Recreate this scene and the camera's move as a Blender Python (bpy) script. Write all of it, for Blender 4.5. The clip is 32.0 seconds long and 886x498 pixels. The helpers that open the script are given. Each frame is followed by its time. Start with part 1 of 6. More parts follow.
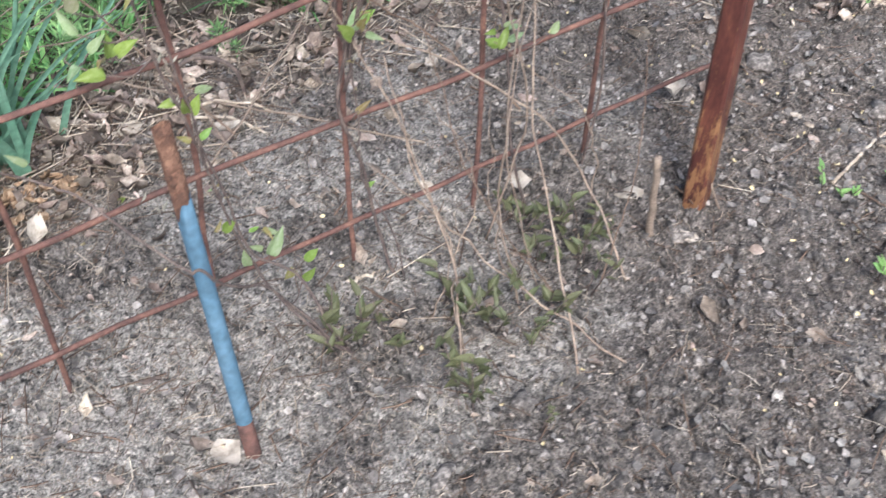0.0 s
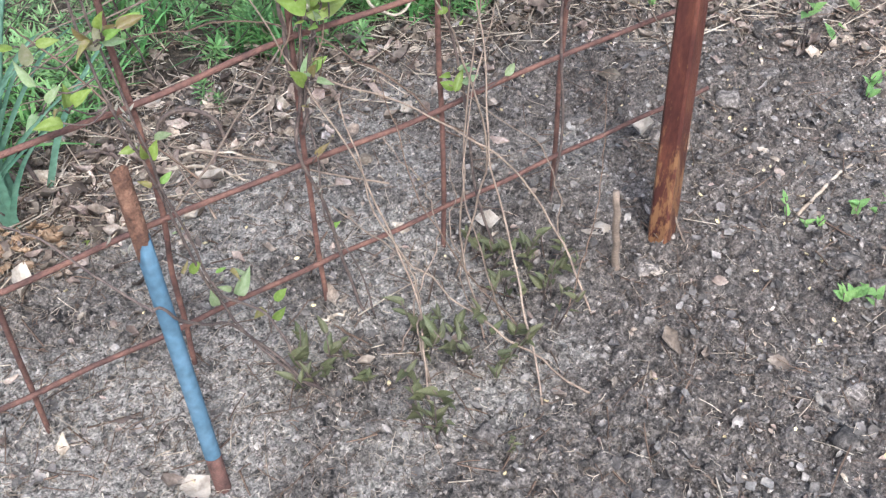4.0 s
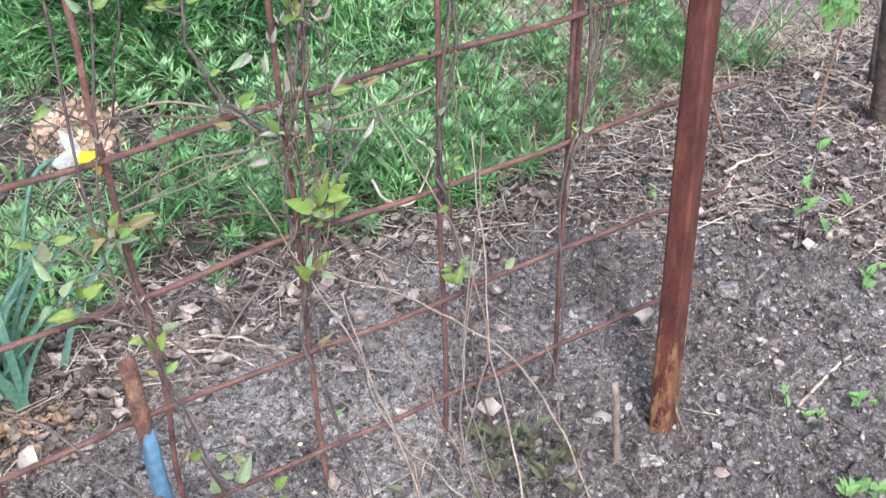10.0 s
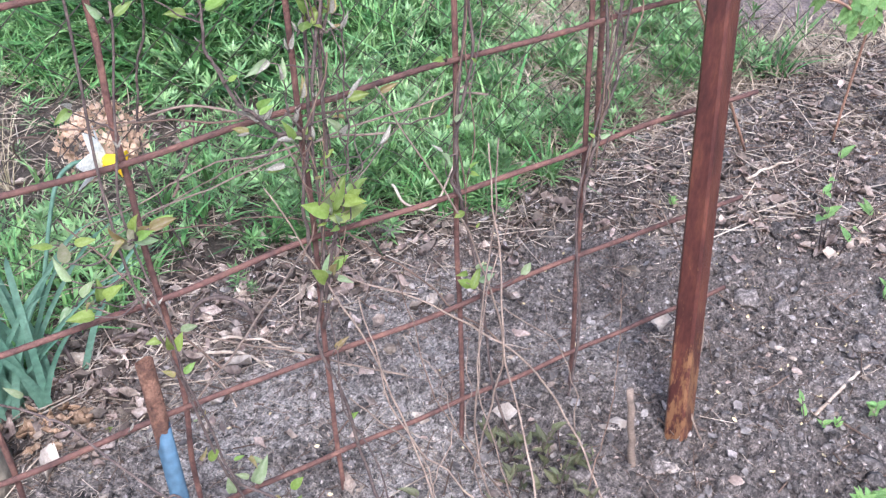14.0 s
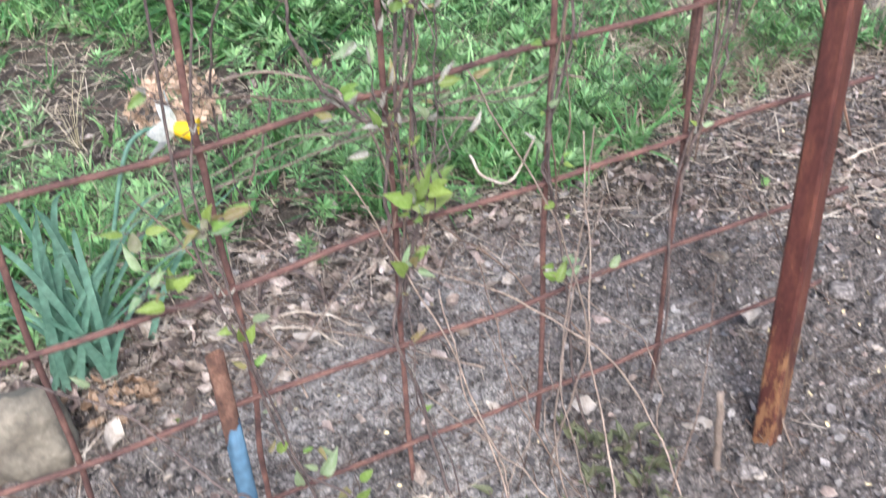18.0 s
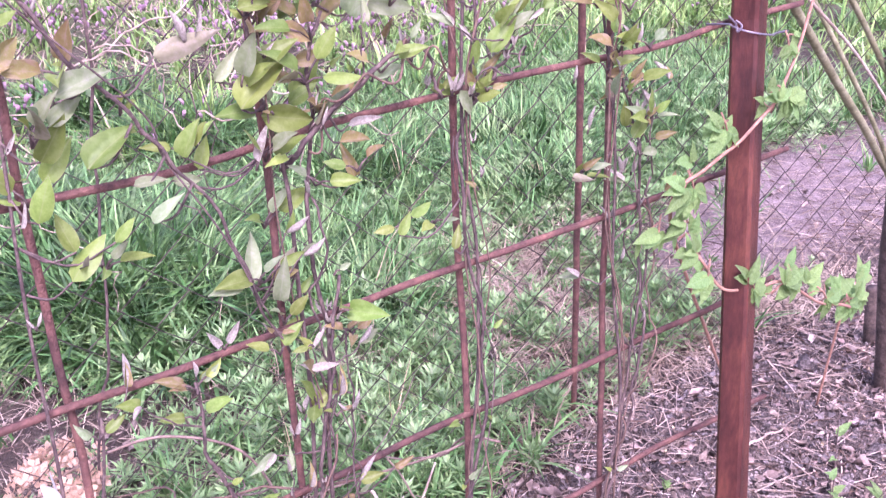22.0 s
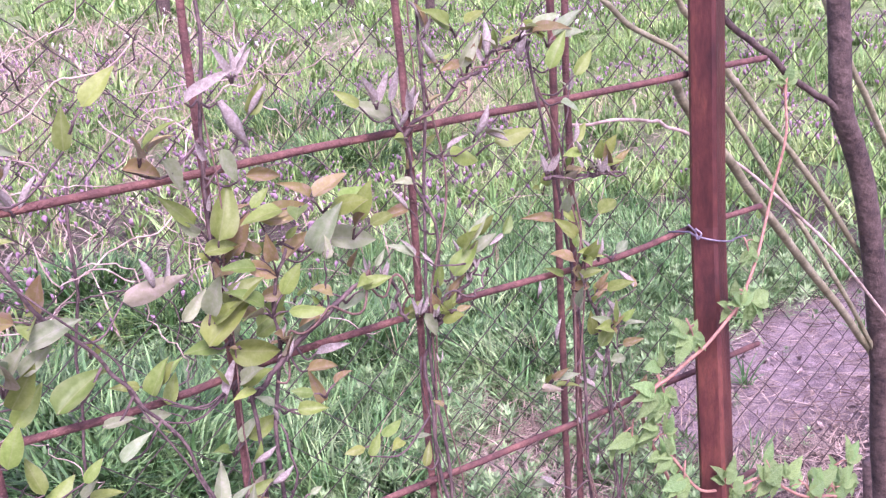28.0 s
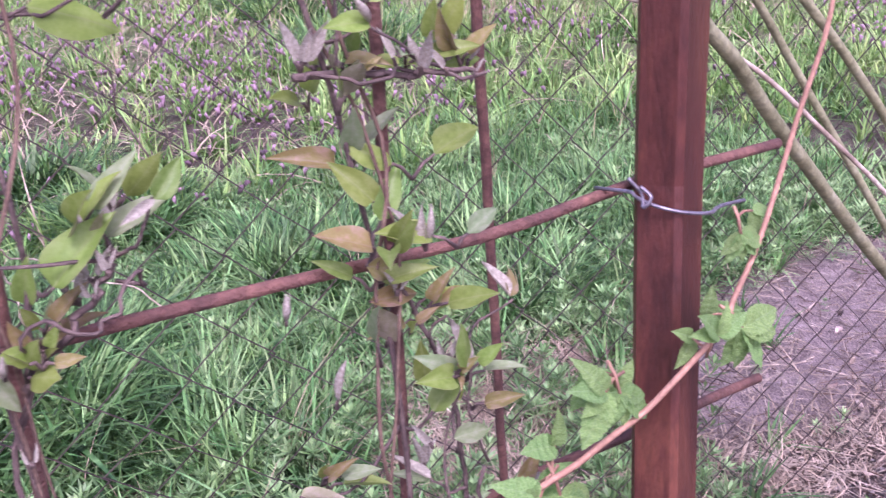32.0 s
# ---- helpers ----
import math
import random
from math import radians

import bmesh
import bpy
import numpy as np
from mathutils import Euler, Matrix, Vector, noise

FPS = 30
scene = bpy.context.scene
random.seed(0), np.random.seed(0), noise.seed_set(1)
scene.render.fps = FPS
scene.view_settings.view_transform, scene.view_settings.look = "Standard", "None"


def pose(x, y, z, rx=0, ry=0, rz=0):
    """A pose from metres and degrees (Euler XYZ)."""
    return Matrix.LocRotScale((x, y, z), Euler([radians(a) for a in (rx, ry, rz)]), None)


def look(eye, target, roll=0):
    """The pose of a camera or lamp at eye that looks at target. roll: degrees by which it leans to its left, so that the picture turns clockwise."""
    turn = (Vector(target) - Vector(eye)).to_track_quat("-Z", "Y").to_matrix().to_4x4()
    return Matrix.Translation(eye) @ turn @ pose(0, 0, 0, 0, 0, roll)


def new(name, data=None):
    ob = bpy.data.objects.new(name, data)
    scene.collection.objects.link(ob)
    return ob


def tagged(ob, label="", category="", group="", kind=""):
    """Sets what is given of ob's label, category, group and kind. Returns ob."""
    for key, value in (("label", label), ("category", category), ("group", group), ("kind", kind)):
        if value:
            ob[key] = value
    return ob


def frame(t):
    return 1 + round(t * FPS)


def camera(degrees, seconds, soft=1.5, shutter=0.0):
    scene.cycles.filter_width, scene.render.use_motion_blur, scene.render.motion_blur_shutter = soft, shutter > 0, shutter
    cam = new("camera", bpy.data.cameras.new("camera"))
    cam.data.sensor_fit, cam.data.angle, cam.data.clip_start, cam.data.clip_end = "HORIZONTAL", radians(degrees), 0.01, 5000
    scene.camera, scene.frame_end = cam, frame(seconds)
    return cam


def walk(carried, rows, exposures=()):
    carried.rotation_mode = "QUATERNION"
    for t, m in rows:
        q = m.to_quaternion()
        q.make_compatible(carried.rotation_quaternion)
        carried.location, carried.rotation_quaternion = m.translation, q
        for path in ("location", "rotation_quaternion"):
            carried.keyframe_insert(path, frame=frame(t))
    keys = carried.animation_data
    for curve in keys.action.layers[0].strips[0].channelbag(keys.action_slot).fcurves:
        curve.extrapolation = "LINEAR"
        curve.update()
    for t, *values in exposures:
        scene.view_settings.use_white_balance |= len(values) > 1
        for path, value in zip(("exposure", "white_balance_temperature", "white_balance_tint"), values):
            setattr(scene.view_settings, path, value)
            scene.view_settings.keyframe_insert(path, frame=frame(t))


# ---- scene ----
cam = camera(44.50, 32.0, soft=1.25, shutter=0.7)
PATH = [
    (0, (-0.6559, -0.8725, 1.1302), (-0.2770, -0.3216, 0.3866), 1.88),
    (0.5, (-0.6162, -0.9047, 1.1713), (-0.2494, -0.3465, 0.4270), 0.32),
    (1, (-0.6122, -0.9195, 1.1839), (-0.2537, -0.3525, 0.4422), -0.29),
    (1.5, (-0.6189, -0.9257, 1.1630), (-0.2464, -0.3540, 0.4320), 0.05),
    (2, (-0.6400, -0.9288, 1.1299), (-0.2486, -0.3522, 0.4128), 0.55),
    (2.5, (-0.6312, -0.9406, 1.1212), (-0.2423, -0.3549, 0.4102), -0.19),
    (4.5, (-0.6047, -0.9578, 1.1504), (-0.2312, -0.3567, 0.4439), -1.40),
    (5, (-0.6095, -0.9561, 1.1494), (-0.2250, -0.3470, 0.4557), -1.44),
    (5.5, (-0.6083, -0.9558, 1.1560), (-0.2207, -0.3393, 0.4706), -1.36),
    (6, (-0.6132, -0.9512, 1.1551), (-0.2192, -0.3282, 0.4794), -0.78),
    (6.5, (-0.6146, -0.9512, 1.1548), (-0.2165, -0.3261, 0.4834), -0.74),
    (7, (-0.6154, -0.9534, 1.1576), (-0.2129, -0.3248, 0.4920), -0.73),
    (7.5, (-0.6112, -0.9585, 1.1625), (-0.2100, -0.3240, 0.5018), -1.11),
    (8, (-0.6025, -0.9619, 1.1638), (-0.2097, -0.3212, 0.5041), -1.51),
    (8.5, (-0.5980, -0.9656, 1.1655), (-0.2089, -0.3179, 0.5104), -1.46),
    (9, (-0.5966, -0.9725, 1.1701), (-0.1980, -0.3143, 0.5315), -1.03),
    (9.5, (-0.5964, -0.9774, 1.1782), (-0.1839, -0.3022, 0.5666), -0.76),
    (10, (-0.5945, -0.9807, 1.1841), (-0.1765, -0.2878, 0.5966), -1.31),
    (10.5, (-0.5961, -0.9827, 1.1865), (-0.1815, -0.2805, 0.6077), -1.44),
    (11, (-0.5931, -0.9850, 1.1920), (-0.1754, -0.2782, 0.6210), -1.45),
    (11.5, (-0.5898, -0.9883, 1.1924), (-0.1613, -0.2842, 0.6261), -1.41),
    (12, (-0.5870, -0.9925, 1.1966), (-0.1616, -0.2843, 0.6331), -1.63),
    (12.5, (-0.5879, -0.9945, 1.1957), (-0.1661, -0.2834, 0.6332), -1.64),
    (13, (-0.5863, -0.9937, 1.1983), (-0.1716, -0.2815, 0.6320), -1.60),
    (13.5, (-0.5861, -0.9951, 1.1931), (-0.1821, -0.2840, 0.6176), -1.75),
    (14, (-0.5859, -0.9952, 1.1912), (-0.1885, -0.2874, 0.6072), -1.77),
    (14.5, (-0.5839, -0.9952, 1.1890), (-0.1900, -0.2907, 0.5986), -2.04),
    (15, (-0.5824, -0.9889, 1.1810), (-0.1939, -0.2910, 0.5793), -2.15),
    (15.5, (-0.5821, -0.9879, 1.1725), (-0.2058, -0.2977, 0.5544), -2.59),
    (17.5, (-0.5597, -0.9296, 1.1737), (-0.2163, -0.2398, 0.5363), -1.65),
    (18, (-0.5671, -0.8953, 1.1895), (-0.2328, -0.1885, 0.5661), -2.15),
    (18.5, (-0.5688, -0.8435, 1.2098), (-0.2063, -0.1188, 0.6238), -2.53),
    (19, (-0.5687, -0.7858, 1.2404), (-0.1776, -0.0449, 0.6944), -3.19),
    (19.5, (-0.5711, -0.7671, 1.2588), (-0.1535, -0.0196, 0.7422), -3.17),
    (20, (-0.5772, -0.7651, 1.2721), (-0.1259, -0.0183, 0.7836), -2.75),
    (20.5, (-0.5672, -0.7699, 1.2779), (-0.0901, -0.0291, 0.8049), -2.70),
    (21, (-0.5519, -0.7789, 1.2816), (-0.0571, -0.0426, 0.8201), -2.88),
    (21.5, (-0.5605, -0.7849, 1.2867), (-0.0585, -0.0448, 0.8394), -2.62),
    (22, (-0.5682, -0.7928, 1.2935), (-0.0577, -0.0479, 0.8639), -2.62),
    (22.5, (-0.5677, -0.7994, 1.2970), (-0.0584, -0.0463, 0.8805), -2.99),
    (23, (-0.5638, -0.8011, 1.3018), (-0.0528, -0.0407, 0.9010), -3.30),
    (23.5, (-0.5593, -0.8048, 1.3085), (-0.0389, -0.0435, 0.9216), -3.27),
    (24, (-0.5610, -0.8091, 1.3153), (-0.0398, -0.0403, 0.9446), -3.38),
    (24.5, (-0.5686, -0.8125, 1.3231), (-0.0529, -0.0317, 0.9704), -3.39),
    (25, (-0.5678, -0.8188, 1.3335), (-0.0495, -0.0306, 1.0014), -3.34),
    (25.5, (-0.5588, -0.8272, 1.3440), (-0.0362, -0.0338, 1.0321), -3.52),
    (26, (-0.5537, -0.8352, 1.3503), (-0.0213, -0.0435, 1.0508), -3.51),
    (26.5, (-0.5530, -0.8399, 1.3538), (-0.0148, -0.0473, 1.0671), -3.47),
    (28.5, (-0.5152, -0.7911, 1.3574), (0.0229, -0.0055, 1.0519), -4.32),
    (29, (-0.4046, -0.7338, 1.3313), (0.1125, 0.0537, 0.9961), -4.53),
    (29.5, (-0.2832, -0.6630, 1.3006), (0.1960, 0.1476, 0.9640), -4.20),
    (30, (-0.1963, -0.5916, 1.2969), (0.2313, 0.2362, 0.9337), -3.66),
    (30.5, (-0.1584, -0.5395, 1.2770), (0.2369, 0.3019, 0.9085), -3.41),
    (31, (-0.1117, -0.5094, 1.2487), (0.3095, 0.3176, 0.8763), -2.82),
    (31.5, (-0.0847, -0.4739, 1.2138), (0.3843, 0.3278, 0.8432), -2.56),
    (32, (-0.0629, -0.4743, 1.2146), (0.4221, 0.3122, 0.8324), -2.53),
]
EXPOSURES = [(0, 1.09, 5870, 7), (9, 1.17, 5620, 9), (13, 1.22, 5580, 17), (15.5, 1.22, 5620, 17), (18, 1.23, 5750, 11), (19, 1.30, 5650, 40), (20, 1.4, 5620, 54), (23, 1.58, 5740, 62), (24, 1.62, 5690, 65), (25, 1.42, 5720, 64),
             (26, 1.46, 5600, 68), (28.5, 1.24, 5780, 65), (30, 1.11, 5650, 65), (32, 1.03, 5690, 55)]
walk(cam, [(t, look(eye, target, roll)) for t, eye, target, roll in PATH],
     exposures=EXPOSURES)

# ---- light: bright overcast spring day ----
world = bpy.data.worlds.new("overcast_sky")
scene.world = world
world.use_nodes = True
wn = world.node_tree.nodes
sky = wn.new("ShaderNodeTexSky")
sky.sky_type = "NISHITA"
sky.sun_disc = False
sky.sun_elevation = radians(52)
sky.sun_rotation = radians(200)
sky.air_density = 1.0
sky.dust_density = 4.0
sky.ozone_density = 1.0
haze = wn.new("ShaderNodeHueSaturation")
haze.inputs["Saturation"].default_value = 0.8
world.node_tree.links.new(sky.outputs[0], haze.inputs["Color"])
world.node_tree.links.new(haze.outputs[0], wn["Background"].inputs["Color"])
wn["Background"].inputs["Strength"].default_value = 0.15
sun = new("sun", bpy.data.lights.new("sun", "SUN"))
sun.data.energy = 1.5
sun.data.angle = radians(14)
sun.data.color = (1.0, 0.98, 0.95)
sun.matrix_basis = look((-1.2, -3.0, 4.2), (0, 0, 0))


# ---- materials ----
def hexc(r, g, b):
    f = lambda v: ((v / 255 + 0.055) / 1.055) ** 2.4 if v > 10 else v / 255 / 12.92
    return (f(r), f(g), f(b), 1)


def material(name, colours, scale=20.0, rough=0.8, metal=0.0, bump=0.0, bump_scale=None, rand=0.0, island=0.0,
             translucent=0.0, detail=6.0, stretch=(1, 1, 1), hue=0.0, fine=0.22):
    """Colours along a noise ramp, finer noise over it, random value per piece, bump, and light through thin leaves."""
    m = bpy.data.materials.new(name)
    m.use_nodes = True
    n, l = m.node_tree.nodes, m.node_tree.links
    p = n["Principled BSDF"]
    p.inputs["Roughness"].default_value = rough
    p.inputs["Metallic"].default_value = metal
    tc = n.new("ShaderNodeTexCoord")
    mp = n.new("ShaderNodeMapping")
    mp.inputs["Scale"].default_value = stretch
    l.new(tc.outputs["Object"], mp.inputs["Vector"])
    a = n.new("ShaderNodeTexNoise")
    a.inputs["Scale"].default_value = scale
    a.inputs["Detail"].default_value = detail
    a.inputs["Roughness"].default_value = 0.65
    l.new(mp.outputs[0], a.inputs["Vector"])
    ramp = n.new("ShaderNodeValToRGB")
    e = ramp.color_ramp.elements
    lo, hi = 0.32, 0.68
    e[0].position, e[0].color = lo, colours[0]
    e[1].position, e[1].color = hi, colours[-1]
    for k, c in enumerate(colours[1:-1]):
        x = e.new(lo + (hi - lo) * (k + 1) / (len(colours) - 1))
        x.color = c
    l.new(a.outputs["Fac"], ramp.inputs["Fac"])
    out = ramp.outputs["Color"]
    f = n.new("ShaderNodeTexNoise")
    f.inputs["Scale"].default_value = scale * 7
    f.inputs["Detail"].default_value = 3
    l.new(mp.outputs[0], f.inputs["Vector"])
    hs = n.new("ShaderNodeHueSaturation")
    l.new(out, hs.inputs["Color"])
    v = n.new("ShaderNodeMapRange")
    v.inputs["From Min"].default_value, v.inputs["From Max"].default_value = 0.3, 0.7
    v.inputs["To Min"].default_value, v.inputs["To Max"].default_value = 1 - fine, 1 + fine
    l.new(f.outputs["Fac"], v.inputs["Value"])
    value = v.outputs[0]
    for amount, node, socket in ((rand, "ShaderNodeObjectInfo", "Random"), (island, "ShaderNodeNewGeometry", "Random Per Island")):
        if amount:
            oi = n.new(node)
            r = n.new("ShaderNodeMapRange")
            r.inputs["To Min"].default_value, r.inputs["To Max"].default_value = 1 - amount, 1 + amount
            l.new(oi.outputs[socket], r.inputs["Value"])
            mu = n.new("ShaderNodeMath")
            mu.operation = "MULTIPLY"
            l.new(value, mu.inputs[0])
            l.new(r.outputs[0], mu.inputs[1])
            value = mu.outputs[0]
            if hue:
                h = n.new("ShaderNodeMapRange")
                h.inputs["To Min"].default_value, h.inputs["To Max"].default_value = 0.5 - hue, 0.5 + hue
                sc = n.new("ShaderNodeMath")
                sc.operation = "FRACT"
                s7 = n.new("ShaderNodeMath")
                s7.operation = "MULTIPLY"
                s7.inputs[1].default_value = 7.31
                l.new(oi.outputs[socket], s7.inputs[0])
                l.new(s7.outputs[0], sc.inputs[0])
                l.new(sc.outputs[0], h.inputs["Value"])
                l.new(h.outputs[0], hs.inputs["Hue"])
    l.new(value, hs.inputs["Value"])
    l.new(hs.outputs[0], p.inputs["Base Color"])
    if bump:
        b = n.new("ShaderNodeBump")
        b.inputs["Strength"].default_value = min(1.0, bump * 2)
        b.inputs["Distance"].default_value = 0.004
        g = n.new("ShaderNodeTexNoise")
        g.inputs["Scale"].default_value = bump_scale or scale * 4
        g.inputs["Detail"].default_value = 5
        l.new(mp.outputs[0], g.inputs["Vector"])
        l.new(g.outputs["Fac"], b.inputs["Height"])
        l.new(b.outputs[0], p.inputs["Normal"])
    if translucent:
        t = n.new("ShaderNodeBsdfTranslucent")
        l.new(hs.outputs[0], t.inputs["Color"])
        mix = n.new("ShaderNodeMixShader")
        mix.inputs["Fac"].default_value = translucent
        l.new(p.outputs[0], mix.inputs[1])
        l.new(t.outputs[0], mix.inputs[2])
        l.new(mix.outputs[0], n["Material Output"].inputs["Surface"])
    return m


M = {}
M["crumb"] = material("soil_crumb", [hexc(56, 51, 48), hexc(106, 98, 92), hexc(168, 157, 148)], 120, 0.95, bump=0.8, island=0.6)
M["palecrumb"] = material("pale_soil_crumb", [hexc(112, 104, 99), hexc(158, 149, 142), hexc(214, 203, 194)], 120, 0.95, bump=0.8, island=0.45)
M["litter"] = material("dry_leaf", [hexc(88, 75, 66), hexc(138, 122, 110), hexc(196, 181, 167)], 30, 0.85, bump=0.2, island=0.6, hue=0.015, translucent=0.15)
M["thatch"] = material("dead_grass_mat", [hexc(122, 106, 88), hexc(160, 144, 122), hexc(194, 179, 156)], 6, 0.85, island=0.4)
M["paleleaf"] = material("pale_dead_leaf", [hexc(140, 127, 114), hexc(180, 167, 152), hexc(208, 195, 181)], 2.5, 0.85, bump=0.15, rand=0.15, translucent=0.15, fine=0.06)
M["tanleaf"] = material("crumpled_tan_leaf", [hexc(112, 88, 66), hexc(152, 124, 98), hexc(186, 160, 134)], 2.5, 0.9, bump=0.15, rand=0.25, translucent=0.15, fine=0.1)
M["greyleaf"] = material("grey_rotten_leaf", [hexc(74, 68, 64), hexc(112, 105, 100), hexc(158, 150, 143)], 40, 0.8, bump=0.3, island=0.55, hue=0.01)
M["straw"] = material("dry_straw", [hexc(132, 116, 100), hexc(172, 156, 138), hexc(206, 194, 176)], 30, 0.8, island=0.4)
M["twig"] = material("dead_twig", [hexc(86, 68, 56), hexc(126, 104, 88)], 60, 0.9, bump=0.2, island=0.3)
M["scale"] = material("bud_scale", [hexc(186, 166, 122), hexc(222, 208, 172)], 80, 0.8, island=0.3)
M["grass"] = material("grass_blade", [hexc(54, 94, 46), hexc(102, 146, 82), hexc(164, 196, 132)], 3.5, 0.68, island=0.5, hue=0.02, translucent=0.18)
M["fargrass"] = material("sunny_meadow_grass", [hexc(74, 110, 52), hexc(122, 160, 84), hexc(178, 206, 130)], 3.5, 0.7, island=0.45, hue=0.02, translucent=0.22)
# lush green, darkened beyond the other grass for the blades' self-shadow
M["lush"] = material("lush_grass_shaded", [hexc(32, 64, 30), hexc(74, 116, 58), hexc(138, 176, 110)], 8, 0.58, island=0.5, hue=0.015, translucent=0.12)
M["cleaver"] = material("cleaver_leaf", [hexc(86, 122, 66), hexc(132, 168, 108), hexc(168, 198, 140)], 4, 0.5, island=0.4, hue=0.015, translucent=0.3)
M["drygrass"] = material("dry_grass", [hexc(150, 136, 104), hexc(200, 186, 150)], 8, 0.8, island=0.3)
M["nettle"] = material("dead_nettle_flower", [hexc(138, 108, 122), hexc(184, 156, 168)], 30, 0.7, island=0.45, translucent=0.3)
M["white"] = material("white_petal", [hexc(226, 224, 210), hexc(246, 244, 236)], 40, 0.6, translucent=0.3)
M["rust"] = material("rusty_rod", [hexc(78, 56, 51), hexc(106, 75, 66), hexc(134, 97, 82)], 26, 0.8, 0.1, bump=0.3, bump_scale=420, rand=0.14)
M["postrust"] = material("rusty_post", [hexc(66, 36, 32), hexc(88, 49, 42), hexc(114, 69, 53)], 34, 0.45, 0.22, bump=0.12, bump_scale=420, stretch=(1, 1, 0.3), fine=0.2)
M["blue"] = material("blue_paint", [hexc(70, 97, 116), hexc(76, 104, 122), hexc(88, 113, 130)], 14, 0.7, bump=0.12, bump_scale=120)
M["piperust"] = material("flaky_rust", [hexc(66, 48, 40), hexc(100, 70, 55), hexc(136, 102, 82)], 50, 0.9, 0.1, bump=0.6, bump_scale=220)
M["wire"] = material("weathered_wire", [hexc(70, 60, 56), hexc(104, 92, 86)], 40, 0.7, 0.2, rand=0.2)
M["tie"] = material("galvanised_wire", [hexc(112, 108, 114), hexc(150, 146, 154)], 60, 0.45, 0.6)
M["stem"] = material("clematis_stem", [hexc(66, 54, 52), hexc(94, 80, 74), hexc(122, 106, 96)], 60, 0.8, bump=0.3)
M["tan"] = material("dry_stem", [hexc(112, 95, 83), hexc(156, 137, 120)], 40, 0.85, bump=0.2, rand=0.2)
M["leaf"] = material("clematis_leaf", [hexc(124, 152, 66), hexc(146, 172, 86), hexc(166, 188, 112)], 3, 0.45, rand=0.22, hue=0.02, translucent=0.52, fine=0.03)
M["bronze"] = material("bronze_young_leaf", [hexc(158, 130, 96), hexc(160, 152, 94), hexc(188, 164, 140)], 3, 0.5, rand=0.22, hue=0.02, translucent=0.5, fine=0.03)
M["silver"] = material("downy_young_leaf", [hexc(148, 140, 128), hexc(174, 168, 152), hexc(204, 198, 186)], 12, 0.8, bump=0.15, rand=0.18, translucent=0.3, fine=0.08)
M["sage"] = material("pale_downy_leaf", [hexc(140, 164, 112), hexc(160, 180, 134), hexc(186, 196, 162)], 3, 0.6, rand=0.16, hue=0.02, translucent=0.5, fine=0.04)
M["darkleaf"] = material("dark_shoot_leaf", [hexc(82, 68, 56), hexc(88, 92, 60), hexc(122, 124, 94)], 40, 0.6, rand=0.25, hue=0.02, translucent=0.2)
M["rasp"] = material("raspberry_leaf", [hexc(98, 138, 72), hexc(124, 162, 90), hexc(152, 184, 114)], 30, 0.5, bump=0.2, bump_scale=200, rand=0.22, hue=0.012, translucent=0.35, fine=0.06)
M["raspcane"] = material("raspberry_cane", [hexc(146, 112, 92), hexc(182, 140, 116)], 40, 0.7, bump=0.2)
M["cane"] = material("green_cane", [hexc(112, 112, 80), hexc(140, 140, 104), hexc(162, 162, 130)], 30, 0.75, bump=0.3)
M["bark"] = material("dark_bark", [hexc(54, 46, 41), hexc(82, 70, 61), hexc(106, 93, 82)], 40, 0.9, bump=0.7, bump_scale=120)
M["dleaf"] = material("daffodil_leaf", [hexc(88, 126, 104), hexc(126, 160, 136)], 14, 0.5, rand=0.15, translucent=0.25)
M["yellow"] = material("daffodil_trumpet", [hexc(244, 196, 10), hexc(255, 224, 40)], 40, 0.55, translucent=0.3)
M["hydr"] = material("dried_hydrangea", [hexc(170, 138, 108), hexc(204, 174, 146), hexc(226, 204, 180)], 50, 0.9, rand=0.2, island=0.2, translucent=0.2)
M["stone"] = material("sandstone", [hexc(88, 80, 68), hexc(114, 105, 90), hexc(138, 128, 110)], 14, 0.9, bump=0.5)


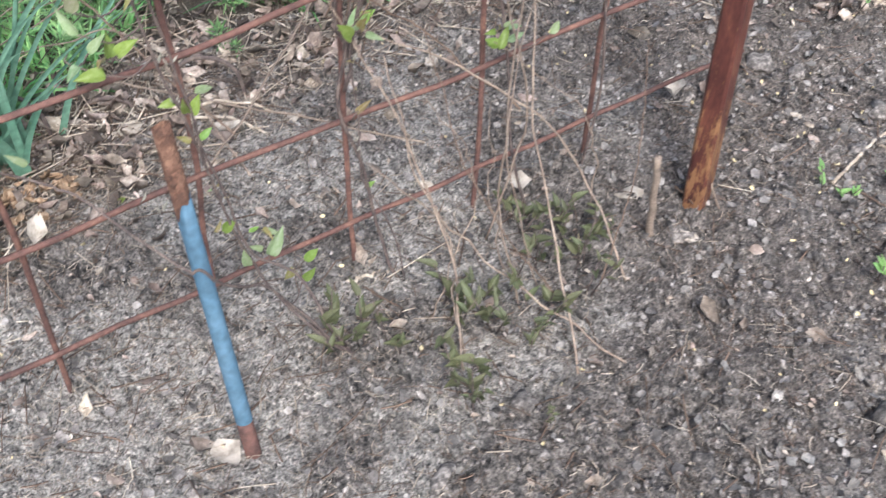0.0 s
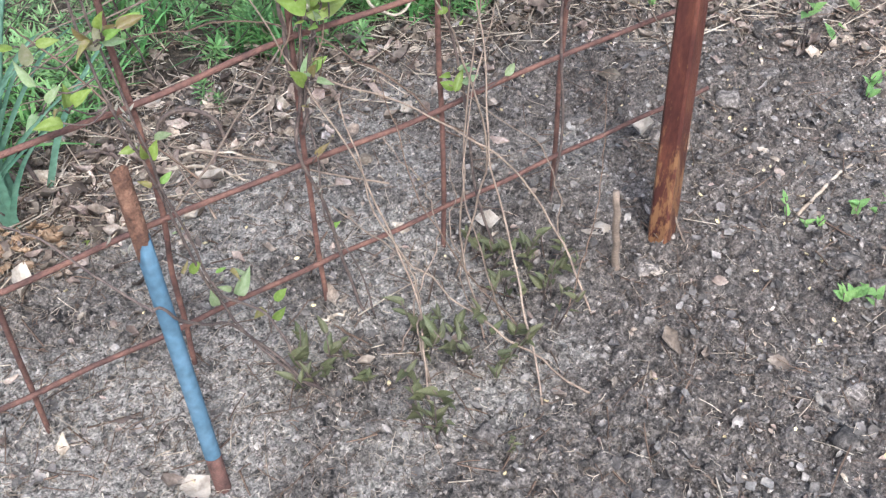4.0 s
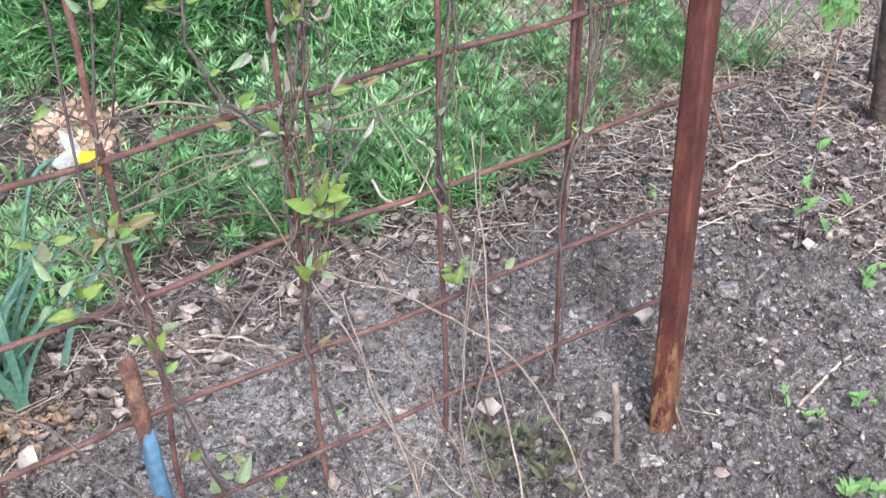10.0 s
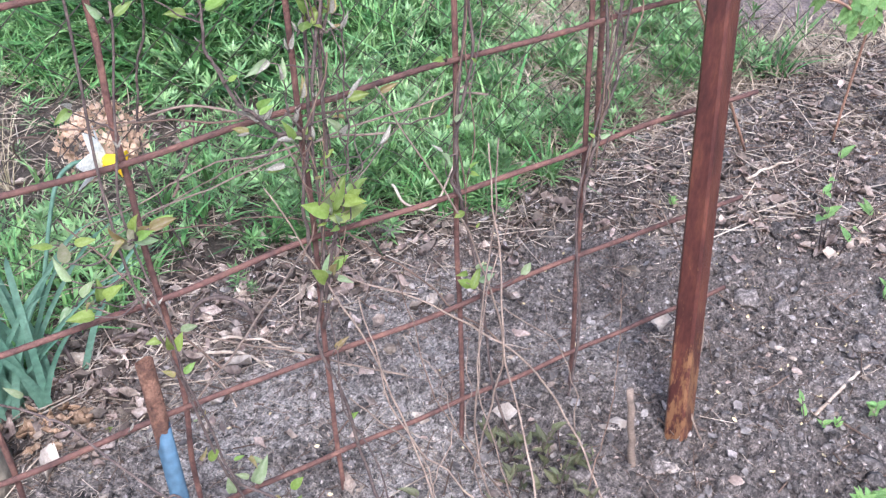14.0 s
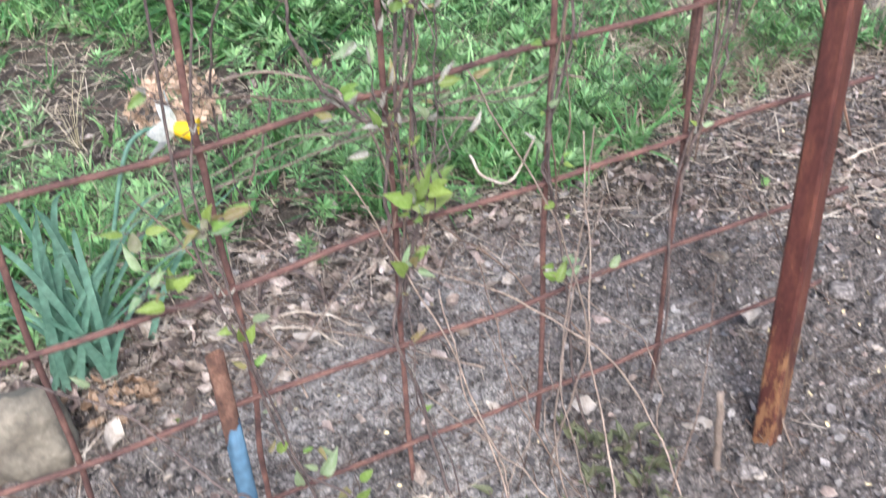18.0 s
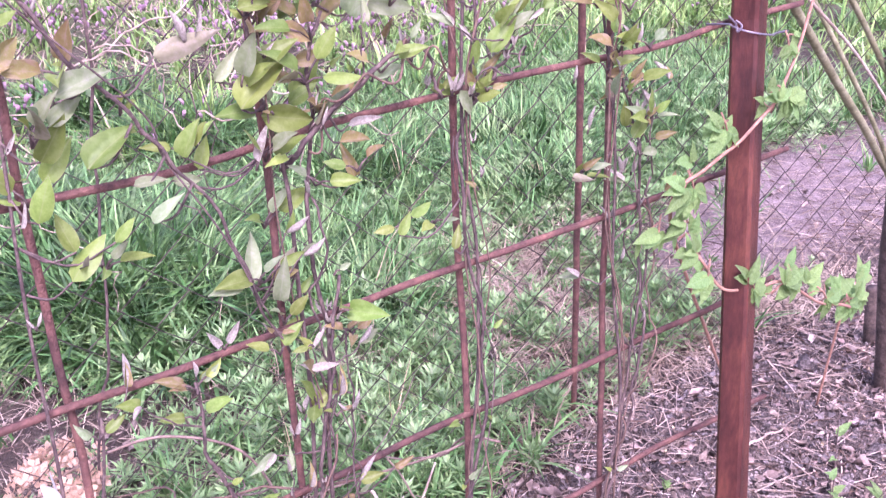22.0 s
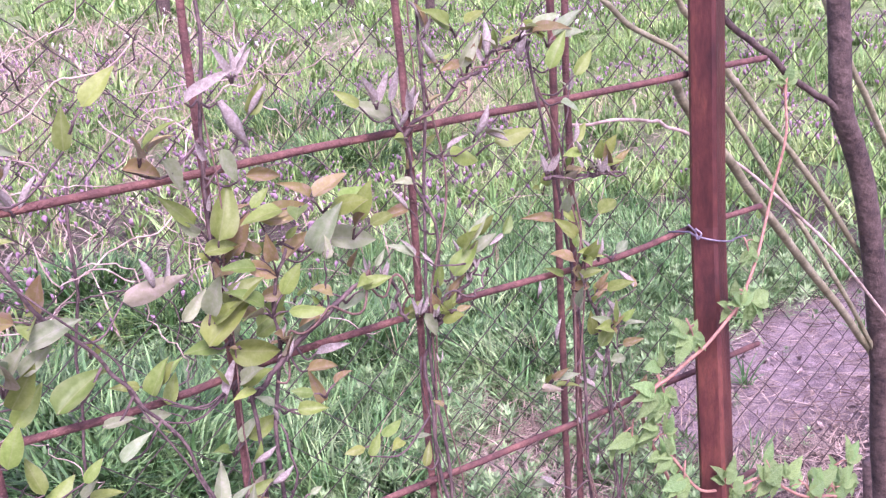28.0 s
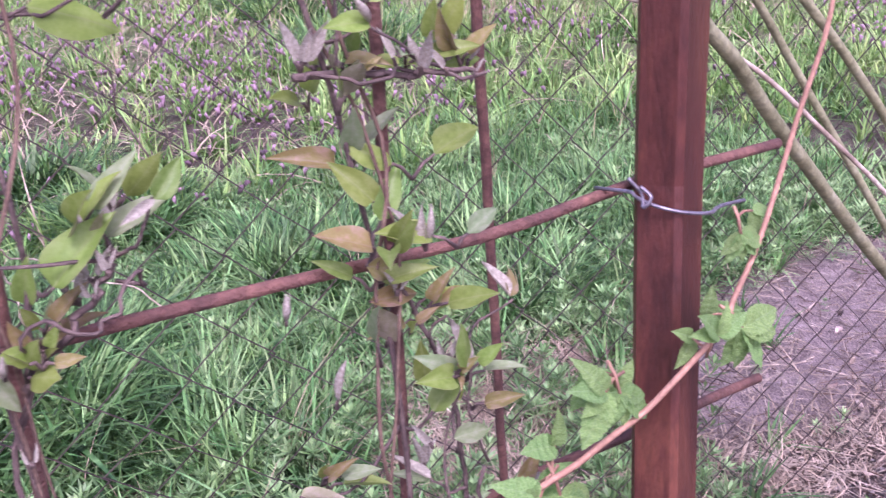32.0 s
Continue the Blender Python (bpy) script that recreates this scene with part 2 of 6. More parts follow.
def ground_material():
    """Grey crumbly bed soil, brown humus under the litter, pale trodden patch, earth darkened in colour for shade under
    the grass.
    """
    m = bpy.data.materials.new("garden_soil")
    m.use_nodes = True
    n, l = m.node_tree.nodes, m.node_tree.links
    p = n["Principled BSDF"]
    p.inputs["Roughness"].default_value = 0.95
    tc = n.new("ShaderNodeTexCoord")
    att = n.new("ShaderNodeVertexColor")
    att.layer_name = "cover"
    sep = n.new("ShaderNodeSeparateColor")
    l.new(att.outputs["Color"], sep.inputs[0])

    def ramp(scale, cols, detail=8, lo=0.3, hi=0.7):
        a = n.new("ShaderNodeTexNoise")
        a.inputs["Scale"].default_value = scale
        a.inputs["Detail"].default_value = detail
        a.inputs["Roughness"].default_value = 0.7
        l.new(tc.outputs["Object"], a.inputs["Vector"])
        r = n.new("ShaderNodeValToRGB")
        r.color_ramp.elements[0].position, r.color_ramp.elements[0].color = lo, cols[0]
        r.color_ramp.elements[1].position, r.color_ramp.elements[1].color = hi, cols[1]
        l.new(a.outputs["Fac"], r.inputs["Fac"])
        return r.outputs["Color"]

    # crumbly and caked soil: dark ends painted in for shade between the crumbs
    gap_shade_soil = ramp(60, (hexc(30, 27, 25), hexc(172, 161, 152)), 12, 0.38, 0.64)
    caked = ramp(80, (hexc(46, 43, 40), hexc(224, 214, 203)), 14, 0.36, 0.66)
    crust = n.new("ShaderNodeAttribute")
    crust.attribute_name = "crust"
    pick = n.new("ShaderNodeMapRange")
    pick.inputs["From Min"].default_value, pick.inputs["From Max"].default_value = 0.3, 0.7
    l.new(crust.outputs["Fac"], pick.inputs["Value"])
    both = n.new("ShaderNodeMix")
    both.data_type = "RGBA"
    l.new(pick.outputs[0], both.inputs["Factor"])
    l.new(gap_shade_soil, both.inputs[6])
    l.new(caked, both.inputs[7])
    soil = both.outputs[2]
    humus = ramp(55, (hexc(46, 40, 37), hexc(146, 131, 121)), 10, 0.34, 0.66)
    # meadow earth, coloured darker to stand in for shade under the grass
    meadow = ramp(30, (hexc(52, 47, 38), hexc(112, 98, 84)))
    pale = ramp(25, (hexc(112, 99, 95), hexc(180, 164, 157)))
    cur = soil
    for sock, col in (("Red", humus), ("Green", meadow), ("Blue", pale)):
        mix = n.new("ShaderNodeMix")
        mix.data_type = "RGBA"
        l.new(sep.outputs[sock], mix.inputs["Factor"])
        l.new(cur, mix.inputs[6])
        l.new(col, mix.inputs[7])
        cur = mix.outputs[2]
    away = n.new("ShaderNodeAttribute")
    away.attribute_name = "away"
    turf = ramp(3, (hexc(84, 108, 58), hexc(134, 154, 92)))
    mix = n.new("ShaderNodeMix")
    mix.data_type = "RGBA"
    l.new(away.outputs["Fac"], mix.inputs["Factor"])
    l.new(cur, mix.inputs[6])
    l.new(turf, mix.inputs[7])
    cur = mix.outputs[2]
    sp = n.new("ShaderNodeTexNoise")
    sp.inputs["Scale"].default_value = 260
    sp.inputs["Detail"].default_value = 4
    l.new(tc.outputs["Object"], sp.inputs["Vector"])
    mr = n.new("ShaderNodeMapRange")
    mr.inputs["From Min"].default_value, mr.inputs["From Max"].default_value = 0.35, 0.65
    mr.inputs["To Min"].default_value, mr.inputs["To Max"].default_value = 0.5, 1.5
    l.new(sp.outputs["Fac"], mr.inputs["Value"])
    hv = n.new("ShaderNodeHueSaturation")
    l.new(cur, hv.inputs["Color"])
    l.new(mr.outputs[0], hv.inputs["Value"])
    l.new(hv.outputs[0], p.inputs["Base Color"])
    b = n.new("ShaderNodeBump")
    b.inputs["Strength"].default_value = 1.0
    b.inputs["Distance"].default_value = 0.015
    g = n.new("ShaderNodeTexNoise")
    g.inputs["Scale"].default_value = 90
    g.inputs["Detail"].default_value = 8
    g.inputs["Roughness"].default_value = 0.75
    l.new(tc.outputs["Object"], g.inputs["Vector"])
    l.new(g.outputs["Fac"], b.inputs["Height"])
    l.new(b.outputs[0], p.inputs["Normal"])
    return m


M["ground"] = ground_material()


def flaking(m, lo, hi, tint):
    """Pale flaking patches on a rusty thing, mostly between two heights."""
    n, l = m.node_tree.nodes, m.node_tree.links
    p = n["Principled BSDF"]
    old = p.inputs["Base Color"].links[0].from_socket
    tc = n.new("ShaderNodeTexCoord")
    mp = n.new("ShaderNodeMapping")
    mp.inputs["Scale"].default_value = (1, 1, 0.35)
    l.new(tc.outputs["Object"], mp.inputs["Vector"])
    no = n.new("ShaderNodeTexNoise")
    no.inputs["Scale"].default_value = 70
    no.inputs["Detail"].default_value = 6
    no.inputs["Roughness"].default_value = 0.7
    l.new(mp.outputs[0], no.inputs["Vector"])
    se = n.new("ShaderNodeSeparateXYZ")
    l.new(tc.outputs["Object"], se.inputs[0])
    hr = n.new("ShaderNodeMapRange")
    hr.inputs["From Min"].default_value, hr.inputs["From Max"].default_value = hi, lo
    hr.inputs["To Min"].default_value, hr.inputs["To Max"].default_value = -0.25, 0.03
    l.new(se.outputs["Z"], hr.inputs["Value"])
    ad = n.new("ShaderNodeMath")
    l.new(no.outputs["Fac"], ad.inputs[0])
    l.new(hr.outputs[0], ad.inputs[1])
    th = n.new("ShaderNodeMapRange")
    th.inputs["From Min"].default_value, th.inputs["From Max"].default_value = 0.5, 0.58
    l.new(ad.outputs[0], th.inputs["Value"])
    mix = n.new("ShaderNodeMix")
    mix.data_type = "RGBA"
    l.new(th.outputs[0], mix.inputs["Factor"])
    l.new(old, mix.inputs[6])
    mix.inputs[7].default_value = tint
    l.new(mix.outputs[2], p.inputs["Base Color"])


flaking(M["postrust"], 0.14, 0.42, hexc(136, 98, 68))
flaking(M["blue"], -3.0, -2.0, hexc(104, 88, 76))

def leaf_veins(m, pale, edge, veins=0.0):
    """Paler margin, thin pale midrib and side veins on a leaf one unit long."""
    n, l = m.node_tree.nodes, m.node_tree.links
    p = n["Principled BSDF"]
    old = p.inputs["Base Color"].links[0].from_socket
    tc = n.new("ShaderNodeTexCoord")
    se = n.new("ShaderNodeSeparateXYZ")
    l.new(tc.outputs["Object"], se.inputs[0])

    def math(op, a, b=None):
        q = n.new("ShaderNodeMath")
        q.operation = op
        for i, s in enumerate((a, b)):
            if s is None:
                continue
            if isinstance(s, (int, float)):
                q.inputs[i].default_value = s
            else:
                l.new(s, q.inputs[i])
        return q.outputs[0]

    def span(v, a, b, c, d):
        q = n.new("ShaderNodeMapRange")
        for i, s in enumerate((a, b, c, d)):
            q.inputs[i + 1].default_value = s
        l.new(v, q.inputs[0])
        return q.outputs[0]

    ax = math("ABSOLUTE", se.outputs["X"])
    fac = math("MAXIMUM", span(ax, edge * 0.55, edge, 0.0, 0.6), span(ax, 0.006, 0.016, 0.45, 0.0))
    if veins:
        run = math("SUBTRACT", se.outputs["Y"], math("MULTIPLY", ax, 0.9))
        saw = math("ABSOLUTE", math("SUBTRACT", math("FRACT", math("MULTIPLY", run, veins)), 0.5))
        fac = math("MAXIMUM", fac, span(saw, 0.03, 0.1, 0.4, 0.0))
    mix = n.new("ShaderNodeMix")
    mix.data_type = "RGBA"
    l.new(fac, mix.inputs["Factor"])
    l.new(old, mix.inputs[6])
    mix.inputs[7].default_value = pale
    l.new(mix.outputs[2], p.inputs["Base Color"])


leaf_veins(M["leaf"], hexc(178, 186, 134), 0.3)
leaf_veins(M["bronze"], hexc(186, 168, 156), 0.28)
leaf_veins(M["sage"], hexc(192, 194, 172), 0.3)
leaf_veins(M["rasp"], hexc(158, 186, 136), 0.5, 9.0)

# ---- mesh helpers ----


def mesh_of(name, verts, faces, mat, smooth=True):
    me = bpy.data.meshes.new(name)
    me.from_pydata([tuple(v) for v in np.asarray(verts, float)], [], [tuple(int(i) for i in f) for f in faces])
    me.materials.append(mat)
    if smooth:
        me.polygons.foreach_set("use_smooth", [True] * len(me.polygons))
    me.update()
    return me


def thing(name, base, label, category, group="", kind=""):
    """An Empty at the thing's base, which parents its parts."""
    ob = new(name)
    ob.location = base
    ob.empty_display_size = 0.02
    return tagged(ob, label, category, group, kind)


def part(name, geo, mat, parent, label="", smooth=True):
    """One mesh object, in world coordinates, under a thing or a part."""
    me = geo if isinstance(geo, bpy.types.Mesh) else mesh_of(name, geo[0], geo[1], mat, smooth)
    ob = new(name, me)
    ob.parent = parent
    if parent.type == "EMPTY":
        ob.matrix_parent_inverse = Matrix.Translation(-Vector(parent.location))
    return tagged(ob, label)


def placed(name, me, m, parent, label=""):
    """A part on shared mesh data at the pose m."""
    ob = part(name, me, None, parent, label)
    ob.matrix_basis = m
    return ob


def spline(pts, n):
    """A smooth line through a few points (Catmull-Rom), n points in all."""
    p = np.asarray(pts, float)
    p = np.vstack([2 * p[0] - p[1], p, 2 * p[-1] - p[-2]])
    out = []
    for u in np.linspace(0, len(p) - 3 - 1e-9, n):
        i = int(u)
        t = u - i
        a, b, c, d = p[i], p[i + 1], p[i + 2], p[i + 3]
        out.append(0.5 * (2 * b + (c - a) * t + (2 * a - 5 * b + 4 * c - d) * t * t + (3 * b - a - 3 * c + d) * t**3))
    return np.array(out)


def tube(line, radius, sides=6, cap=True):
    """A tube along a line; the radius is a number or one per point."""
    line = np.asarray(line, float)
    n = len(line)
    rad = np.broadcast_to(np.asarray(radius, float), (n,))
    tan = np.gradient(line, axis=0)
    tan /= np.linalg.norm(tan, axis=1, keepdims=True) + 1e-12
    ref = np.array([0.0, 0, 1]) if abs(tan[:, 2]).mean() < 0.8 else np.array([1.0, 0, 0])
    u = np.cross(tan, ref)
    u /= np.linalg.norm(u, axis=1, keepdims=True) + 1e-12
    w = np.cross(tan, u)
    ang = np.linspace(0, 2 * np.pi, sides, endpoint=False)
    v = line[:, None] + rad[:, None, None] * (np.cos(ang)[None, :, None] * u[:, None] + np.sin(ang)[None, :, None] * w[:, None])
    f = [(i * sides + j, i * sides + (j + 1) % sides, (i + 1) * sides + (j + 1) % sides, (i + 1) * sides + j)
         for i in range(n - 1) for j in range(sides)]
    if cap:
        f += [tuple(range(sides))[::-1], tuple((n - 1) * sides + j for j in range(sides))]
    return v.reshape(-1, 3), f


def wobble(line, amount, seed, freq=3.0):
    """Slow waviness along a line."""
    r = np.random.default_rng(seed)
    s = np.linspace(0, 1, len(line))[:, None]
    off = sum(r.normal(0, 1, (1, 3)) * np.sin(2 * np.pi * (freq * k * s + r.random((1, 3)))) / k for k in (1, 2, 3))
    return np.asarray(line) + amount * off


def scatter_mesh(name, base_v, base_f, mats4, mat, label, category, smooth=False):
    """One mesh of many transformed copies of a small form, as stuff."""
    bv = np.asarray(base_v, float)
    k, nb = len(mats4), len(bv)
    v = np.einsum("kij,nj->kni", mats4[:, :3, :3], bv) + mats4[:, None, :3, 3]
    v = v.reshape(-1, 3)
    me = bpy.data.meshes.new(name)
    sizes = np.array([len(f) for f in base_f])
    flat = np.concatenate([np.array(f) for f in base_f])
    loops = (flat[None] + nb * np.arange(k)[:, None]).ravel()
    tot = np.tile(sizes, k)
    me.vertices.add(len(v))
    me.vertices.foreach_set("co", v.ravel())
    me.loops.add(len(loops))
    me.loops.foreach_set("vertex_index", loops.astype(np.int32))
    me.polygons.add(len(tot))
    starts = np.concatenate([[0], np.cumsum(tot)[:-1]]).astype(np.int32)
    me.polygons.foreach_set("loop_start", starts)
    me.materials.append(mat)
    me.update(calc_edges=True)
    me.validate()
    if smooth:
        me.polygons.foreach_set("use_smooth", [True] * len(me.polygons))
    return tagged(new(name, me), label, category, kind="stuff")


def poses(xyz, yaw, tilt, roll, size):
    """Many 4x4 poses: turn about z, tilt about x, roll about y, sizes (k,) or (k, 3)."""
    k = len(xyz)
    cy, sy, ct, st, cr, sr = np.cos(yaw), np.sin(yaw), np.cos(tilt), np.sin(tilt), np.cos(roll), np.sin(roll)
    z, o = np.zeros(k), np.ones(k)
    rz = np.stack([cy, -sy, z, sy, cy, z, z, z, o], -1).reshape(k, 3, 3)
    rx = np.stack([o, z, z, z, ct, -st, z, st, ct], -1).reshape(k, 3, 3)
    ry = np.stack([cr, z, sr, z, o, z, -sr, z, cr], -1).reshape(k, 3, 3)
    m = np.zeros((k, 4, 4))
    s = np.asarray(size, float)
    s = np.repeat(s[:, None], 3, 1) if s.ndim == 1 else s
    m[:, :3, :3] = np.einsum("kij,kjl,klm->kim", rz, rx, ry) * s[:, None, :]
    m[:, :3, 3] = xyz
    m[:, 3, 3] = 1
    return m


# ---- ground ----
def edge_grass(x):
    """How far back the grass begins."""
    return np.interp(x, [-2.5, -0.57, -0.45, -0.34, -0.2, -0.04, 0.09, 0.18, 0.34, 0.42, 0.5, 0.58, 0.7, 0.84, 1.05, 1.35, 2.5],
                     [0.9, 0.46, 0.52, 0.6, 0.6, 0.58, 0.54, 0.49, 0.43, 0.37, 0.38, 0.46, 0.53, 0.56, 0.6, 0.65, 0.85])


def edge_litter(x):
    """How far back the dry leaves begin."""
    return np.interp(x, [-2.5, -0.52, -0.3, -0.19, -0.04, 0.11, 0.29, 0.48, 0.56, 0.71, 0.8, 1.0, 2.5],
                     [0.25, 0.30, 0.33, 0.36, 0.40, 0.39, 0.38, 0.35, 0.25, 0.19, 0.06, -0.25, -0.8])


def wave(x, y, s, k=0):
    """Cheap smooth noise, about -1 to 1."""
    x, y = np.asarray(x) * s + 3.1 * k, np.asarray(y) * s - 1.7 * k
    return (np.sin(x * 1.3 + 1.7 * np.sin(y * 0.9 + k)) + np.sin(y * 1.7 + 1.3 * np.sin(x * 1.1)) + np.sin((x + y) * 2.3 + k)) / 3


LATTICE = np.random.default_rng(99).uniform(-1, 1, (256, 256))


def lumps(x, y, cell):
    """Smooth lattice noise, about -1 to 1, with lumps of about one cell."""
    u, v = np.asarray(x, float) / cell + 1000.3, np.asarray(y, float) / cell + 1000.7
    i, j = np.floor(u).astype(int), np.floor(v).astype(int)
    fu, fv = u - i, v - j
    fu, fv = fu * fu * (3 - 2 * fu), fv * fv * (3 - 2 * fv)
    g = lambda a, b: LATTICE[a % 256, b % 256]
    return (g(i, j) * (1 - fu) + g(i + 1, j) * fu) * (1 - fv) + (g(i, j + 1) * (1 - fu) + g(i + 1, j + 1) * fu) * fv


def crust(x, y):
    """Where the soil is caked smooth and pale instead of crumbly, 0 to 1."""
    c = 0.34 - 0.34 * np.clip(x, -0.9, 1.2) + 0.9 * np.clip(y + 0.05, -0.4, 0.3) + 0.75 * lumps(x, y, 0.17) + 0.5 * lumps(x, y, 0.07) + 0.25 * lumps(x, y, 0.03)
    c = c + 0.55 * np.exp(-(((x - 0.15) / 0.2) ** 2 + ((y - 0.12) / 0.16) ** 2)) + 0.4 * np.exp(-(((x + 0.52) / 0.2) ** 2 + ((y - 0.03) / 0.18) ** 2))
    return np.clip(c, 0, 1)


def cells(x, y, cell, k):
    """Clod pattern: the distance to the nearest clod's middle, in cells, and that clod's own random number."""
    u, v = np.asarray(x, float) / cell + 500.0, np.asarray(y, float) / cell + 500.0
    i0, j0 = np.floor(u).astype(int), np.floor(v).astype(int)
    best, number = np.full(u.shape, 9.0), np.zeros(u.shape)
    for di in (-1, 0, 1):
        for dj in (-1, 0, 1):
            i, j = i0 + di, j0 + dj
            px = i + 0.5 + 0.45 * LATTICE[(i + 37 * k) % 256, (j + 11) % 256]
            py = j + 0.5 + 0.45 * LATTICE[(i + 91) % 256, (j + 53 * k) % 256]
            d = np.hypot(u - px, v - py)
            closer = d < best
            best = np.where(closer, d, best)
            number = np.where(closer, 0.5 + 0.5 * LATTICE[(i + 7 * k) % 256, (j + 29 * k) % 256], number)
    return best, number


def rise(x, y):
    """The ground's height: broken clods, smoother where the soil is caked."""
    x, y = np.asarray(x, float), np.asarray(y, float)
    near = np.clip(1.6 - np.hypot(x - 0.3, y - 0.2) / 2.5, 0, 1)
    broken = np.clip(0.2 + 0.95 * (1 - crust(x, y)), 0, 1)
    h = 0.006 * wave(x, y, 9) + 0.003 * lumps(x, y, 0.05) + 0.0025 * np.abs(lumps(x + 3, y, 0.017))
    bent_x, bent_y = x + 0.004 * lumps(x, y, 0.012), y + 0.004 * lumps(x + 5, y, 0.012)
    for k, (cell, amp) in enumerate(((0.036, 0.016), (0.02, 0.010), (0.0115, 0.006))):
        d, own = cells(bent_x, bent_y, cell, k + 1)
        h = h + amp * broken * own * np.sqrt(np.clip(1 - (d / 0.62) ** 2, 0, 1))
    mound = np.exp(-(((x - 1.15) / 0.35) ** 2 + ((y - 0.3) / 0.22) ** 2))
    return h * near + 0.05 * mound


def finer(lo, a, b, hi):
    return np.concatenate([np.arange(lo, a, 0.04), np.arange(a, b, 0.0046), np.arange(b, hi, 0.04)])


def reach(inner, far, k=1.25):
    out = list(inner)
    d = 0.04
    while out[-1] < far:
        d *= k
        out.append(out[-1] + d)
    d = 0.04
    while out[0] > -far:
        d *= k
        out.insert(0, out[0] - d)
    return np.array(out)


gx, gy = reach(finer(-1.3, -0.85, 1.25, 2.6), 400), reach(finer(-0.9, -0.65, 0.62, 3.0), 400)
X, Y = np.meshgrid(gx, gy)
Z = rise(X, Y)
nx = len(gx)
faces = [(j * nx + i, j * nx + i + 1, (j + 1) * nx + i + 1, (j + 1) * nx + i) for j in range(len(gy) - 1) for i in range(nx - 1)]
gm = mesh_of("ground", np.stack([X, Y, Z], -1).reshape(-1, 3), faces, M["ground"])
cover = gm.color_attributes.new("cover", "FLOAT_COLOR", "POINT")
ragged = 0.05 * wave(X, Y, 14, 1)
side = lambda d: 1 / (1 + np.exp(-np.clip(d, -60, 60)))
lit = side((Y - edge_litter(X) + ragged) / 0.03)
lit = np.maximum(lit, 0.75 * side((np.clip(X, -1, 1.6) - 0.25 - 0.5 * np.clip(Y, -0.6, 0.6) + 2 * ragged) / 0.12)) * side((Y + 1.2 + 8 * ragged) / 0.3)
gra = side((Y - edge_grass(X) + ragged) / 0.04)
pal = side(-(((X - 2.05) / 0.75) ** 2 + ((Y - 1.0 - 0.12 * (X - 1.8)) / 0.3) ** 2 - 1 + 3 * ragged) / 0.15)
cover.data.foreach_set("color", np.stack([lit, gra, pal, np.ones_like(lit)], -1).ravel())
crusted = gm.attributes.new("crust", "FLOAT", "POINT")
crusted.data.foreach_set("value", (crust(X, Y) * np.clip((1.9 - np.hypot(X, Y)) / 0.6, 0, 1)).ravel())
away = gm.attributes.new("away", "FLOAT", "POINT")
away.data.foreach_set("value", (np.clip((np.hypot(X - 0.3, Y) - 4.0) / 3.0, 0, 1) * (Y > 0)).ravel())
tagged(new("ground", gm), "grey crumbly garden soil with a litter edge and meadow", "ground", kind="structure")

# ---- soil crumbs, litter, straw ----
ICO = bmesh.new()
bmesh.ops.create_icosphere(ICO, subdivisions=1, radius=1)
ico_v = np.array([v.co[:] for v in ICO.verts])
ico_f = [[v.index for v in f.verts] for f in ICO.faces]
ICO.free()


oct_v = np.array([(1, 0, 0), (-1, 0, 0), (0, 1, 0), (0, -1, 0), (0, 0, 1), (0, 0, -1.0)])
oct_f = [(0, 2, 4), (2, 1, 4), (1, 3, 4), (3, 0, 4), (2, 0, 5), (1, 2, 5), (3, 1, 5), (0, 3, 5)]


def crumbs(n, lo, hi, seed, fv=ico_v, ff=ico_f, pale=False):
    r = np.random.default_rng(seed)
    x, y = r.uniform(-1.0, 1.5, n), r.uniform(-0.75, 0.6, n)
    edge = np.clip(np.minimum(np.minimum(x + 1.0, 1.5 - x), y + 0.75) / 0.15, 0.05, 1)
    keep = r.random(n) < (np.clip(crust(x, y), 0.08, 1) if pale else np.clip(1.05 - crust(x, y), 0.2, 1)) * edge
    x, y = x[keep], y[keep]
    k = len(x)
    s = lo + (hi - lo) * r.random(k) ** 3
    z = rise(x, y) - s * 0.05
    size = np.stack([s * r.uniform(0.7, 1.3, k), s * r.uniform(0.7, 1.3, k), s * r.uniform(0.4, 0.75, k)], -1)
    v = fv * (1 + 0.3 * r.normal(size=(len(fv), 1)))
    return scatter_mesh("soil_crumbs", v, ff, poses(np.stack([x, y, z], -1), r.uniform(0, 6.3, k), r.uniform(-1, 1, k), r.uniform(-1, 1, k), size),
                        M["palecrumb"] if pale else M["crumb"], "pale dry crumbs of caked garden soil" if pale else "grey-brown crumbs and clods of dry garden soil", "soil")


crumbs(80000, 0.0015, 0.0045, 1, oct_v, oct_f)
crumbs(45000, 0.002, 0.0065, 3, oct_v, oct_f)
crumbs(60000, 0.0015, 0.005, 5, oct_v, oct_f, True)
crumbs(2600, 0.0025, 0.006, 6, pale=True)
for k in range(4):
    crumbs(3600, 0.003, 0.0075, 10 + k)
    crumbs(140, 0.006, 0.011, 20 + k)


